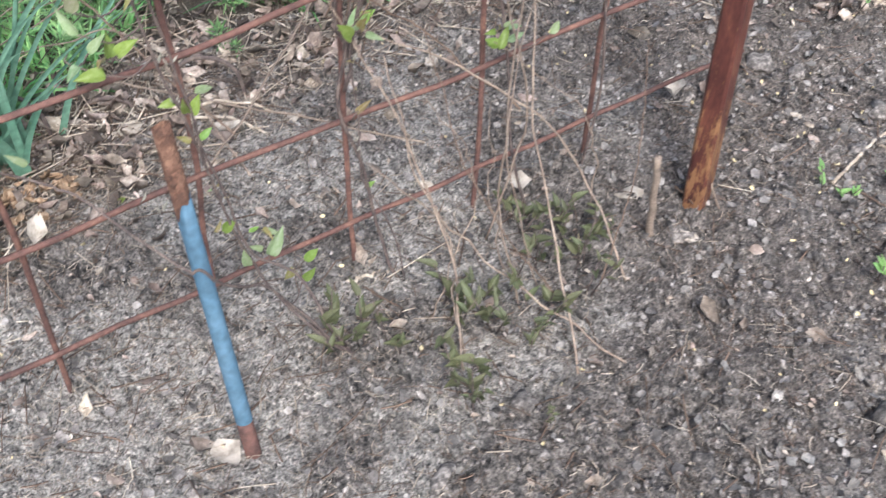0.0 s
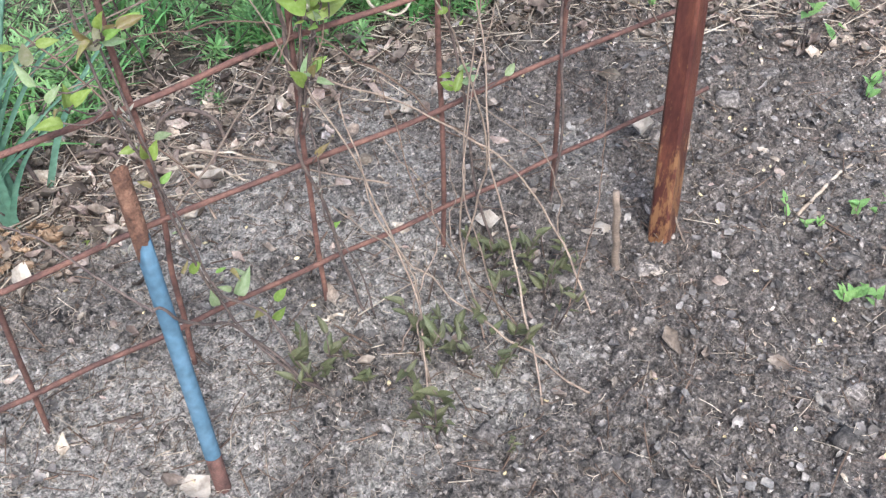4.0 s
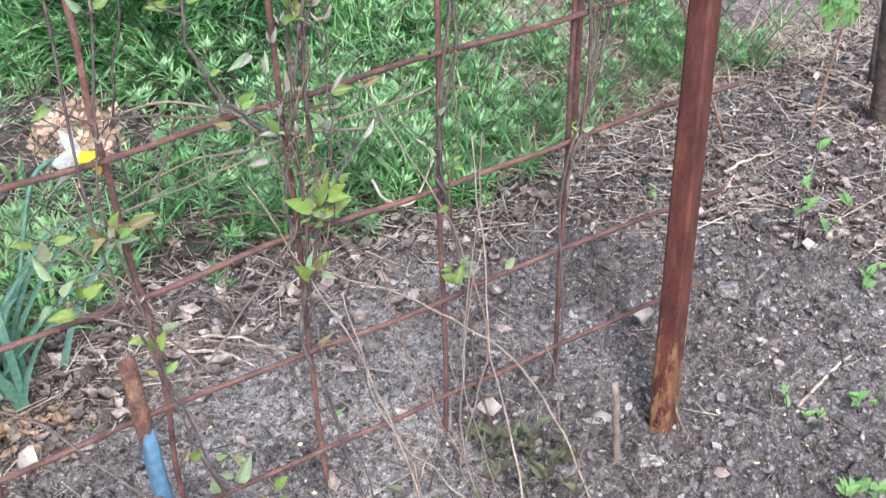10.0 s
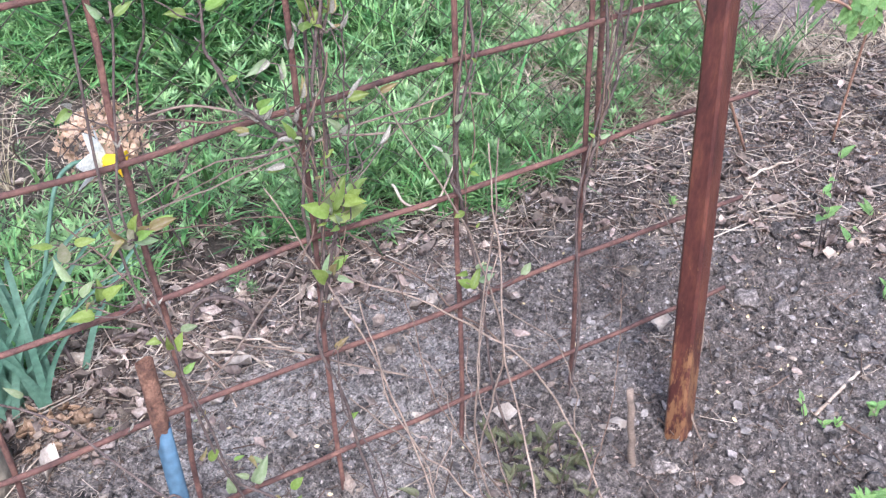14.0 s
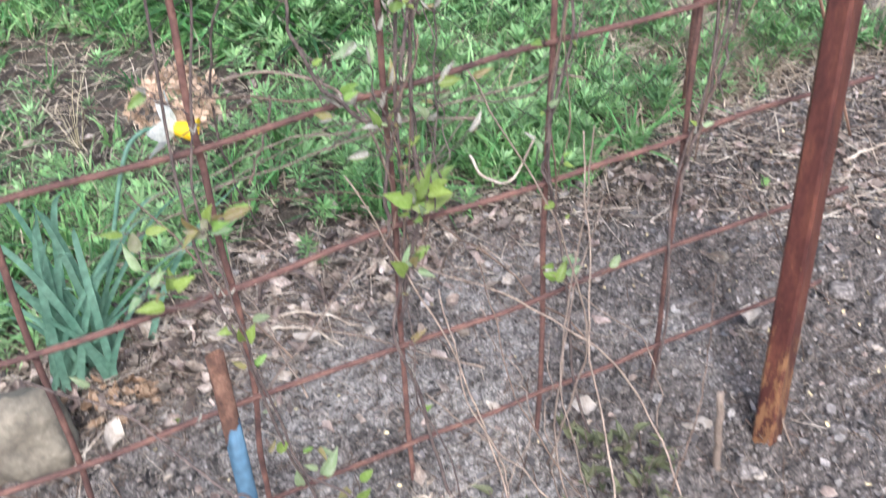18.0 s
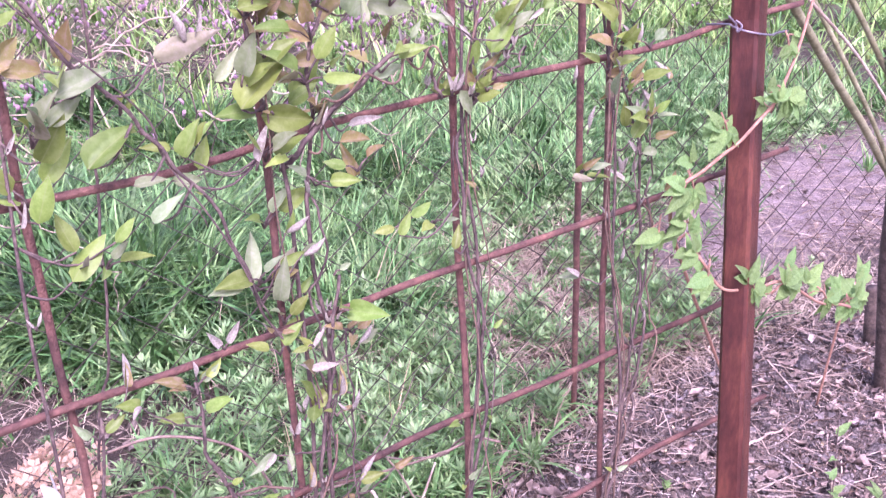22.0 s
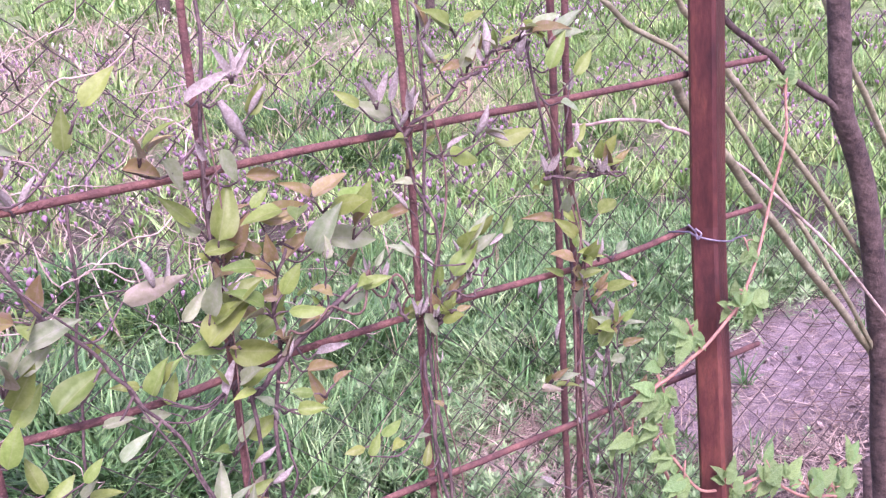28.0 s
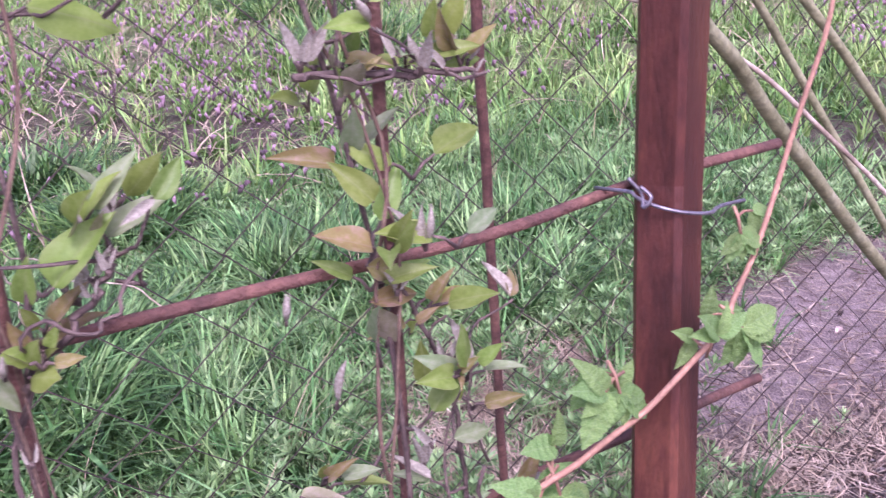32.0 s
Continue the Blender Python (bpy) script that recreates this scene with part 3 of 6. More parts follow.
def clods(n, seed):
    """Broken lumps of soil with blunt corners, half sunk in the bed."""
    r = np.random.default_rng(seed)
    bm = bmesh.new()
    bmesh.ops.create_icosphere(bm, subdivisions=2, radius=1)
    v = np.array([q.co * (1 + 0.6 * noise.noise(q.co * 1.8 + Vector((seed, 0, 0))) + 0.35 * noise.noise(q.co * 4.5 + Vector((0, seed, 0)))) for q in bm.verts])
    f = [[q.index for q in p.verts] for p in bm.faces]
    bm.free()
    x, y = r.uniform(-0.8, 1.4, n), r.uniform(-0.7, 0.5, n)
    keep = r.random(n) < np.clip(0.3 + 0.6 * x + 0.5 * lumps(x, y, 0.2), 0.05, 1) * (1.1 - crust(x, y))
    x, y = x[keep], y[keep]
    k = len(x)
    s = 0.006 + 0.013 * r.random(k) ** 2.5
    size = np.stack([s * r.uniform(0.8, 1.4, k), s * r.uniform(0.7, 1.2, k), s * r.uniform(0.45, 0.75, k)], -1)
    scatter_mesh("soil_clods", v, f, poses(np.stack([x, y, rise(x, y) - 0.1 * s], -1), r.uniform(0, 6.3, k), r.normal(0, 0.4, k), r.normal(0, 0.4, k), size),
                 M["crumb"], "lumpy grey clods of dry garden soil", "soil")


for k in range(6):
    clods(230, 60 + k)


def dry_leaf_form(curl, seed):
    """A curled dry leaf, 4 x 3 points, one unit long."""
    r = np.random.default_rng(seed)
    v, f = [], []
    for i, (t, w) in enumerate(((0, 0.05), (0.3, r.uniform(0.15, 0.32)), (0.65, r.uniform(0.15, 0.36)), (1, 0.04))):
        for s in (-1, 0, 1):
            v.append((s * w, t - 0.5, curl * (abs(s) * 0.3 + 0.5 * (t - 0.5) ** 2) + 0.09 * r.normal()))
    for i in range(3):
        for j in range(2):
            a = i * 3 + j
            f.append((a, a + 1, a + 4, a + 3))
    return np.array(v), f


def litter(n, seed, curl):
    r = np.random.default_rng(seed)
    x, y = r.uniform(-1.1, 2.0, n), r.uniform(-0.7, 1.2, n)
    d = y - edge_litter(x) + 0.05 * wave(x, y, 14, 1)
    g = y - edge_grass(x)
    w = np.where(d > 0, np.where(g > 0.05, np.clip(0.12 + 0.2 * np.clip(x - 0.2, 0, 1) * np.exp(-g / 0.2), 0, 1), 1.0), 0.02 + 0.5 * np.exp(np.clip(d, -2, 0) / 0.05))
    w = w * np.where((x > 0.85) & (y > 0.42), 0.35, 1.0)
    keep = r.random(n) < w
    x, y = x[keep], y[keep]
    k = len(x)
    s = (0.008 + 0.034 * r.random(k) ** 2) * np.where(x > 0.5, 0.75, 1.0)
    xyz = np.stack([x, y, rise(x, y) + s * 0.12 + 0.004], -1)
    v, f = dry_leaf_form(curl, seed)
    scatter_mesh("leaf_litter", v, f, poses(xyz, r.uniform(0, 6.3, k), r.normal(0, 0.3, k), r.normal(0, 0.35, k), s),
                 M["litter"], "curled dry brown leaves lying on the soil", "leaf litter", True)


for k, curl in enumerate((0.5, -0.4, 1.1, 0.2, 0.8, -0.8)):
    litter(3000, 110 + k, curl)


def fragments(n, seed):
    """Small broken bits of dead leaf lying flat on the bed."""
    r = np.random.default_rng(seed)
    x, y = r.uniform(-1.0, 1.6, n), r.uniform(-0.75, 0.7, n)
    keep = r.random(n) < np.clip(0.35 + 0.35 * x + 0.3 * wave(x, y, 7, 2), 0.1, 1)
    x, y = x[keep], y[keep]
    k = len(x)
    v, f = dry_leaf_form(0.4, seed)
    scatter_mesh("leaf_fragments", v, f, poses(np.stack([x, y, rise(x, y) + 0.004], -1), r.uniform(0, 6.3, k), r.normal(0, 0.35, k), r.normal(0, 0.35, k), r.uniform(0.004, 0.013, k)),
                 M["litter"], "small broken bits of dead leaf on the soil", "leaf litter")


fragments(4200, 14)


def flakes(n, seed, lo, hi, mat, label):
    """Grey rotten leaf flakes lying loosely over the crumbly side of the bed."""
    r = np.random.default_rng(seed)
    x, y = r.uniform(-1.0, 1.6, n), r.uniform(-0.75, 0.6, n)
    keep = r.random(n) < np.clip(0.5 + 0.4 * x + 0.5 * lumps(x, y, 0.15), 0.15, 1)
    x, y = x[keep], y[keep]
    k = len(x)
    s = lo + (hi - lo) * r.random(k) ** 1.8
    v, f = dry_leaf_form(r.uniform(-0.5, 0.8), seed)
    scatter_mesh("leaf_flakes", v, f, poses(np.stack([x, y, rise(x, y) + 0.004 + 0.1 * s], -1), r.uniform(0, 6.3, k), r.normal(0, 0.4, k), r.normal(0, 0.4, k),
                                            np.stack([1.25 * s, s, s], -1)), mat, label, "leaf litter")


for k in range(4):
    flakes(2000, 140 + k, 0.005, 0.02, M["greyleaf"], "grey-brown rotten leaf flakes on the soil")
for k in range(3):
    flakes(46, 150 + k, 0.02, 0.045, M["litter"], "larger pale dead leaves lying on the soil")


def straws(n, seed, lo, hi, thick, mat, label, everywhere=0.3):
    r = np.random.default_rng(seed)
    x, y = r.uniform(-1.1, 2.6, n), r.uniform(-0.75, 1.6, n)
    d = y - edge_litter(x)
    g = y - edge_grass(x)
    keep = r.random(n) < np.where(d > -0.03, np.where(g > 0.1, 0.45, 1.0), everywhere * np.clip(0.75 - 1.1 * x, 0.5, 1.8))
    x, y = x[keep], y[keep]
    k = len(x)
    s = r.uniform(lo, hi, k)
    prism = np.array([(a, t, b) for t in (-0.5, 0, 0.5) for a, b in ((-1, 0), (1, 0), (0, 1))], float)
    prism[3:6, 2] += 2.0
    pf = [(i * 3 + j, i * 3 + (j + 1) % 3, i * 3 + 3 + (j + 1) % 3, i * 3 + 3 + j) for i in range(2) for j in range(3)]
    size = np.stack([np.full(k, thick) * r.uniform(0.6, 1.3, k), s, np.full(k, thick)], -1)
    scatter_mesh("dry_stalks" if mat is M["straw"] else "dead_twigs", prism, pf,
                 poses(np.stack([x, y, rise(x, y) + 0.004 + 0.01 * r.random(k)], -1), r.uniform(0, 6.3, k), r.normal(0, 0.12, k), r.uniform(0, 6, k), size),
                 mat, label, "dry stalks")


straws(15000, 21, 0.008, 0.05, 0.0008, M["straw"], "short pale dry straws strewn over the soil", 0.14)
straws(6000, 22, 0.04, 0.13, 0.0012, M["straw"], "long pale dry stalks lying in the litter", 0.03)
straws(8000, 23, 0.012, 0.07, 0.0011, M["twig"], "small dark twigs lying on the soil", 0.4)


def fine_straw(n, seed, lo, hi, thick, mat, label):
    """Short broken bits of stalk strewn over the whole bed."""
    r = np.random.default_rng(seed)
    x, y = r.uniform(-1.0, 1.5, n), r.uniform(-0.75, 0.55, n)
    keep = r.random(n) < np.clip(0.45 - 0.8 * x + 0.5 * lumps(x, y, 0.12), 0.1, 1)
    x, y = x[keep], y[keep]
    k = len(x)
    v = np.array([(a + bent, t, b + 2 * bent) for t, bent in ((-0.5, 0), (0, 3), (0.5, 0)) for a, b in ((-1, 0), (1, 0), (0, 1))], float)
    f = [(i * 3 + j, i * 3 + (j + 1) % 3, i * 3 + 3 + (j + 1) % 3, i * 3 + 3 + j) for i in range(2) for j in range(3)]
    size = np.stack([thick * r.uniform(0.6, 1.5, k), r.uniform(lo, hi, k), thick * r.uniform(0.6, 1.5, k)], -1)
    scatter_mesh("straw_bits", v, f, poses(np.stack([x, y, rise(x, y) + 0.004 + 0.004 * r.random(k)], -1), r.uniform(0, 6.3, k), r.normal(0, 0.2, k), r.uniform(0, 6, k), size), mat, label, "straw")


fine_straw(22000, 25, 0.005, 0.019, 0.00045, M["straw"], "short pale bits of broken straw on the soil")
fine_straw(12000, 26, 0.006, 0.024, 0.0005, M["twig"], "short dark bits of broken stalk on the soil")


def bud_scales(n, seed):
    r = np.random.default_rng(seed)
    x, y = r.uniform(-0.9, 1.4, n), r.uniform(-0.7, 0.45, n)
    keep = r.random(n) < np.clip(0.35 + 0.6 * (x - 0.1), 0.12, 1)
    x, y = x[keep], y[keep]
    k = len(x)
    v, f = dry_leaf_form(1.2, 5)
    scatter_mesh("bud_scales", v, f, poses(np.stack([x, y, rise(x, y) + 0.006], -1), r.uniform(0, 6.3, k), r.normal(0, 0.6, k), r.normal(0, 0.6, k), r.uniform(0.003, 0.009, k)),
                 M["scale"], "tiny yellowish fallen bud scales on the soil", "bud scales")


bud_scales(800, 31)


# ---- grass and weeds ----
def blade_form(bend, segs=4):
    v, f = [], []
    for i in range(segs + 1):
        t = i / segs
        w = 0.5 * (1 - t) ** 0.6 if i < segs else 0.02
        y, z = bend * t * t, t * (1 - 0.35 * bend * t)
        v += [(-w, y, z), (w, y, z)]
        if i:
            a = 2 * i
            f.append((a - 2, a - 1, a + 1, a))
    return np.array(v), f


def straw_land(x, y):
    """Where last year's dead grass lies matted in the meadow."""
    far = np.exp(-(((x - 0.55 - 0.2 * (y - 3.0)) / (0.35 + 0.12 * y)) ** 2)) * np.clip((y - 2.6) / 0.8, 0, 1)
    far = far + np.exp(-(((x - 1.05) / 0.3) ** 2 + ((y - 1.12) / 0.18) ** 2))
    return np.clip(far + 0.9 * np.clip(lumps(x, y, 0.45) * 1.6 - 0.5, 0, 1), 0, 1)


def meadow_density(x, y):
    """How thick the grass stands: sparse on the trodden patch and by the edge."""
    d = np.clip((y - edge_grass(x) + 0.08 * wave(x, y, 11, 1) + 0.08 * lumps(x, y, 0.1)) / np.interp(x, [0, 0.4, 0.7, 1.5], [0.14, 0.18, 0.6, 0.7]), 0, 1)
    bare = ((x - 2.05) / 0.75) ** 2 + ((y - 1.0 - 0.12 * (x - 1.8)) / 0.3) ** 2
    d = d * np.clip(bare - 0.8, 0.03, 1)
    thin = np.exp(-(((x + 0.33) / 0.36) ** 2 + ((y - 1.32) / 0.36) ** 2)) + 0.6 * np.exp(-(((x - 0.1) / 0.3) ** 2 + ((y - 1.17) / 0.2) ** 2)) + 0.8 * np.exp(-(((x + 0.3) / 0.3) ** 2 + ((y - 1.0) / 0.25) ** 2)) + 0.85 * np.exp(-(((x - 0.85) / 0.32) ** 2 + ((y - 0.95) / 0.24) ** 2))
    thin = thin + np.exp(-(((x - 1.2) / 0.22) ** 2 + ((y - 1.2) / 0.2) ** 2)) + 0.7 * np.exp(-(((x - 1.1) / 0.1) ** 2 + ((y - 1.48) / 0.12) ** 2))
    thin = thin + np.where(y > 2.6, 0.25, 0.5) * straw_land(x, y)
    return d * (1 - 0.92 * np.clip(thin, 0, 1))


def tussock(x, y):
    """Where the grass grows tall and dark."""
    t = 0
    for cx, cy, r in ((0.2, 1.86, 0.24), (0.3, 1.5, 0.14), (0.6, 1.2, 0.14), (0.5, 1.45, 0.16), (1.42, 1.62, 0.2), (1.05, 2.05, 0.26), (1.6, 1.95, 0.2), (2.1, 1.9, 0.25), (0.75, 1.55, 0.15), (-0.1, 2.1, 0.2), (0.75, 2.7, 0.2), (2.6, 4.6, 0.45), (2.9, 5.9, 0.5), (1.9, 2.8, 0.3)):
        t = t + np.exp(-(((x - cx) / r) ** 2 + ((y - cy) / r) ** 2))
    return np.clip(t, 0, 1)


def grass(n, seed, x0, x1, y0, y1, lo, hi, width, mat, name, label, far=False):
    """Blades in clumps, each clump leaning outwards from its own root."""
    r = np.random.default_rng(seed)
    m = n // 16
    cx, cy = r.uniform(x0, x1, m), r.uniform(y0, y1, m)
    tu = tussock(cx, cy)
    keep = r.random(m) < meadow_density(cx, cy) * (0.5 - 0.2 * tu if not far else 0.6 + 0.4 * wave(cx, cy, 1.3, 5))
    cx, cy, tu = cx[keep], cy[keep], tu[keep]
    m = len(cx)
    tall = r.uniform(0.5, 1.3, m) * (1 + 0.7 * tu)
    k = 16 * m
    a = r.uniform(0, 6.3, k)
    q = 2.2 * width * np.sqrt(r.random(k))
    x, y = np.repeat(cx, 16) + q * np.cos(a), np.repeat(cy, 16) + q * np.sin(a)
    tall = np.repeat(tall, 16)
    for ids, bend in zip(np.array_split(r.permutation(k), 3), (0.25, 0.6, 1.15)):
        c = len(ids)
        h = (lo + (hi - lo) * r.random(c) ** 1.2) * tall[ids]
        size = np.stack([np.full(c, width) * r.uniform(0.5, 1.3, c), h, h], -1)
        v, f = blade_form(bend)
        scatter_mesh(name, v, f, poses(np.stack([x[ids], y[ids], rise(x[ids], y[ids]) - 0.004], -1), a[ids] - np.pi / 2 + r.normal(0, 0.7, c), r.normal(-0.12, 0.2, c), r.normal(0, 0.12, c), size),
                     mat, label, "grass")


grass(150000, 41, -1.2, 3.0, 0.5, 3.0, 0.04, 0.14, 0.0088, M["grass"], "meadow_grass", "fresh green spring grass behind the fence")
grass(90000, 42, -2.0, 7.0, 2.6, 8.0, 0.08, 0.2, 0.0125, M["fargrass"], "meadow_grass", "fresh green meadow grass", True)
grass(40000, 43, -4.0, 14.0, 7.5, 26.0, 0.15, 0.35, 0.035, M["fargrass"], "meadow_grass", "green meadow grass in the distance", True)
grass(1500, 45, 0.6, 4.5, 3.8, 8.0, 0.2, 0.6, 0.004, M["drygrass"], "dry_grass", "pale dead stems in the meadow", True)
grass(40000, 46, 2.8, 12.0, 0.7, 3.2, 0.06, 0.22, 0.011, M["fargrass"], "meadow_grass", "fresh green meadow grass beside the trodden patch", True)
grass(16000, 51, -6.0, -1.2, 0.75, 3.0, 0.05, 0.16, 0.012, M["grass"], "meadow_grass", "green meadow grass along the fence")
grass(9000, 52, -8.0, -2.0, 2.8, 9.0, 0.1, 0.26, 0.02, M["fargrass"], "meadow_grass", "green meadow grass beyond the fence", True)
grass(8000, 53, 3.0, 8.0, 0.75, 3.0, 0.05, 0.16, 0.012, M["grass"], "meadow_grass", "green meadow grass along the fence")
grass(40000, 49, 6.5, 22.0, 2.8, 13.0, 0.12, 0.3, 0.026, M["fargrass"], "meadow_grass", "green meadow grass further off", True)
grass(16000, 50, -6.0, 40.0, 13.0, 45.0, 0.2, 0.45, 0.09, M["fargrass"], "meadow_grass", "green meadow grass in the distance", True)
grass(2500, 44, -1.2, 3.0, 0.5, 3.0, 0.05, 0.18, 0.003, M["drygrass"], "dry_grass", "pale dry grass among the green")


def thatch(n, seed, x0, x1, y0, y1, lo, hi, width, rising):
    """Dead grass lying matted and tangled between the tufts."""
    r = np.random.default_rng(seed)
    x, y = r.uniform(x0, x1, n), r.uniform(y0, y1, n)
    past = np.clip((y - edge_grass(x) + 0.25 * np.clip(x - 0.75, 0, 0.6)) / 0.15, 0, 1)
    trod = np.clip(((x - 2.05) / 0.75) ** 2 + ((y - 1.0 - 0.12 * (x - 1.8)) / 0.3) ** 2 - 0.8, 0.15, 1)
    keep = r.random(n) < trod * past * np.clip(0.38 + straw_land(x, y) + 0.65 * (1 - meadow_density(x, y)) * (y < 1.5) * np.clip((x - 0.1) / 0.4, 0.25, 1) - 0.5 * tussock(x, y), 0.02, 1)
    x, y = x[keep], y[keep]
    for ids, bend in zip(np.array_split(r.permutation(len(x)), 2), (0.5, 1.3)):
        k = len(ids)
        h = r.uniform(lo, hi, k)
        v, f = blade_form(bend)
        tilt = np.where(r.random(k) < 0.75, r.normal(-1.25, 0.25, k), r.normal(-0.5, 0.4, k))
        scatter_mesh("dead_grass", v, f, poses(np.stack([x[ids], y[ids], rise(x[ids], y[ids]) + rising * r.random(k)], -1), r.uniform(0, 6.3, k), tilt, r.normal(0, 0.3, k),
                                               np.stack([width * r.uniform(0.6, 1.4, k), h, h], -1)), M["thatch"], "matted pale dead grass lying in the meadow", "dead grass")


thatch(19000, 47, -1.2, 3.0, 0.55, 3.0, 0.04, 0.15, 0.0024, 0.03)
thatch(9000, 55, 0.3, 1.7, 0.5, 1.35, 0.03, 0.11, 0.0026, 0.025)
thatch(5000, 56, 0.85, 1.7, 0.35, 0.85, 0.03, 0.12, 0.0022, 0.02)
thatch(3500, 58, 0.45, 1.35, 0.65, 1.7, 0.04, 0.13, 0.0024, 0.04)
thatch(2200, 59, 0.75, 1.3, 0.8, 1.25, 0.04, 0.13, 0.0026, 0.05)
thatch(7000, 57, 0.0, 6.0, 8.5, 16.0, 0.25, 0.5, 0.014, 0.08)
thatch(12000, 48, -1.0, 6.0, 2.6, 9.0, 0.12, 0.35, 0.007, 0.06)


def cleavers(n, seed):
    """Low weeds with whorls of narrow leaves up a short stem."""
    r = np.random.default_rng(seed)
    v, f, c = [], [], 0
    for lev, (z, rad) in enumerate(((0.3, 0.42), (0.7, 0.5), (1.02, 0.4), (1.14, 0.2))):
        for j in range(7):
            a = 2 * np.pi * j / 7 + lev * 0.4
            d, q = np.array([np.cos(a), np.sin(a)]), np.array([-np.sin(a), np.cos(a)])
            up = 0.25 + 0.22 * lev
            ring = [(0, 0), (0.55, 0.042), (1, 0.0), (0.55, -0.042)]
            v += [(*(d * rad * t + q * w), z + up * t * rad * 1.5 - 0.06 * t * t) for t, w in ring]
            f.append((c, c + 1, c + 2, c + 3))
            c += 4
    x, y = r.uniform(-0.9, 2.6, n), r.uniform(0.5, 2.6, n)
    near = np.exp(-np.clip(y - edge_grass(x) - 0.5, 0, 9) / 0.5)
    verge = np.clip((y - edge_grass(x)) / 0.12, 0, 1) * np.exp(-np.clip(y - 1.0, 0, 9) / 0.2) * (x < 1.25) * np.clip(0.45 + 0.8 * lumps(x, y, 0.12), 0, 1)
    keep = r.random(n) < np.clip(meadow_density(x, y) * 1.2 + verge, 0, 1) * (0.15 + 0.85 * near) * (1 - 0.5 * tussock(x, y)) * np.interp(x, [-0.2, 0.1, 0.5], [0.25, 0.4, 1.0])
    x, y = x[keep], y[keep]
    k = len(x)
    s = r.uniform(0.03, 0.085, k)
    scatter_mesh("cleavers", np.array(v), f, poses(np.stack([x, y, rise(x, y) - 0.005], -1), r.uniform(0, 6.3, k), r.normal(0, 0.3, k), r.normal(0, 0.3, k), s),
                 M["cleaver"], "low green weeds with whorled narrow leaves", "weeds")


cleavers(13000, 51)


def tuft(n, cx, cy, rad, lo, hi, seed):
    """A dense tussock of broad grass blades arching outwards, coloured dark for their own shade."""
    r = np.random.default_rng(seed)
    a, q = r.uniform(0, 6.3, n), rad * np.sqrt(r.random(n))
    x, y = cx + q * np.cos(a) * (1 + 0.3 * np.sin(3 * a)), cy + q * np.sin(a)
    for ids, bend in zip(np.array_split(r.permutation(n), 3), (0.4, 0.8, 1.3)):
        k = len(ids)
        h = r.uniform(lo, hi * 0.85, k)
        v, f = blade_form(bend, 5)
        scatter_mesh("grass_tussock", v, f, poses(np.stack([x[ids], y[ids], np.full(k, -0.004)], -1), a[ids] - np.pi / 2 + r.normal(0, 1.0, k), -0.25 * q[ids] / rad + r.normal(0, 0.2, k), r.normal(0, 0.2, k),
                                                  np.stack([0.0155 * r.uniform(0.5, 1.4, k), h, h], -1)), M["lush"], "dense tussock of lush meadow grass with shade in its dark green", "grass")


for k, (n, cx, cy, rad, lo, hi) in enumerate(((2700, 0.18, 1.8, 0.34, 0.12, 0.32), (1200, 0.0, 2.2, 0.25, 0.12, 0.34), (700, 0.3, 1.5, 0.15, 0.08, 0.2), (1000, 0.0, 1.68, 0.2, 0.1, 0.26), (750, 0.12, 1.4, 0.16, 0.08, 0.2), (1100, 1.42, 1.6, 0.2, 0.08, 0.22), (1300, 1.02, 2.08, 0.24, 0.1, 0.26),
                                              (900, 0.75, 2.7, 0.2, 0.1, 0.28), (900, 1.7, 1.95, 0.2, 0.08, 0.22), (700, 0.6, 3.3, 0.22, 0.1, 0.3), (1200, 2.6, 4.6, 0.4, 0.12, 0.32), (1200, 2.9, 5.9, 0.45, 0.12, 0.34), (700, 0.62, 1.22, 0.13, 0.06, 0.18), (800, 0.5, 1.45, 0.17, 0.08, 0.2), (900, 2.15, 2.0, 0.22, 0.08, 0.2))):
    tuft(n, cx, cy, rad, lo, hi, 560 + k)


def flowers(n, seed, x0, x1, y0, y1, size, mat, name, label, patch):
    r = np.random.default_rng(seed)
    x, y = r.uniform(x0, x1, n), r.uniform(y0, y1, n)
    keep = r.random(n) < np.clip(patch(x, y), 0, 1)
    x, y = x[keep], y[keep]
    k = len(x)
    scatter_mesh(name, ico_v * np.array([1, 1, 1.6]) * (1 + 0.3 * np.random.default_rng(3).normal(size=(12, 1))), ico_f,
                 poses(np.stack([x, y, r.uniform(0.09, 0.2, k) + 0.01 * (y - 2)], -1), r.uniform(0, 6.3, k), r.normal(0, 0.3, k), r.normal(0, 0.3, k), r.uniform(0.5, 1.3, k) * size),
                 mat, label, "flowers")


flowers(22000, 61, 0, 9, 2.4, 11, 0.008, M["nettle"], "dead_nettle_flowers", "mauve dead-nettle flowers in the meadow",
        lambda x, y: 0.06 + 0.9 * lumps(x, y, 0.5) + 0.9 * np.exp(-(((x - 1.35) / 0.55) ** 2 + ((y - 4.7) / 1.0) ** 2)) + 0.25 * np.exp(-(((x - 1.6 - 0.25 * (y - 2.5)) / 0.7) ** 2)))
flowers(160, 62, 2, 10, 7, 16, 0.016, M["white"], "white_meadow_flowers", "small white flowers in the distant meadow", lambda x, y: 0.5 + wave(x, y, 0.8, 6))

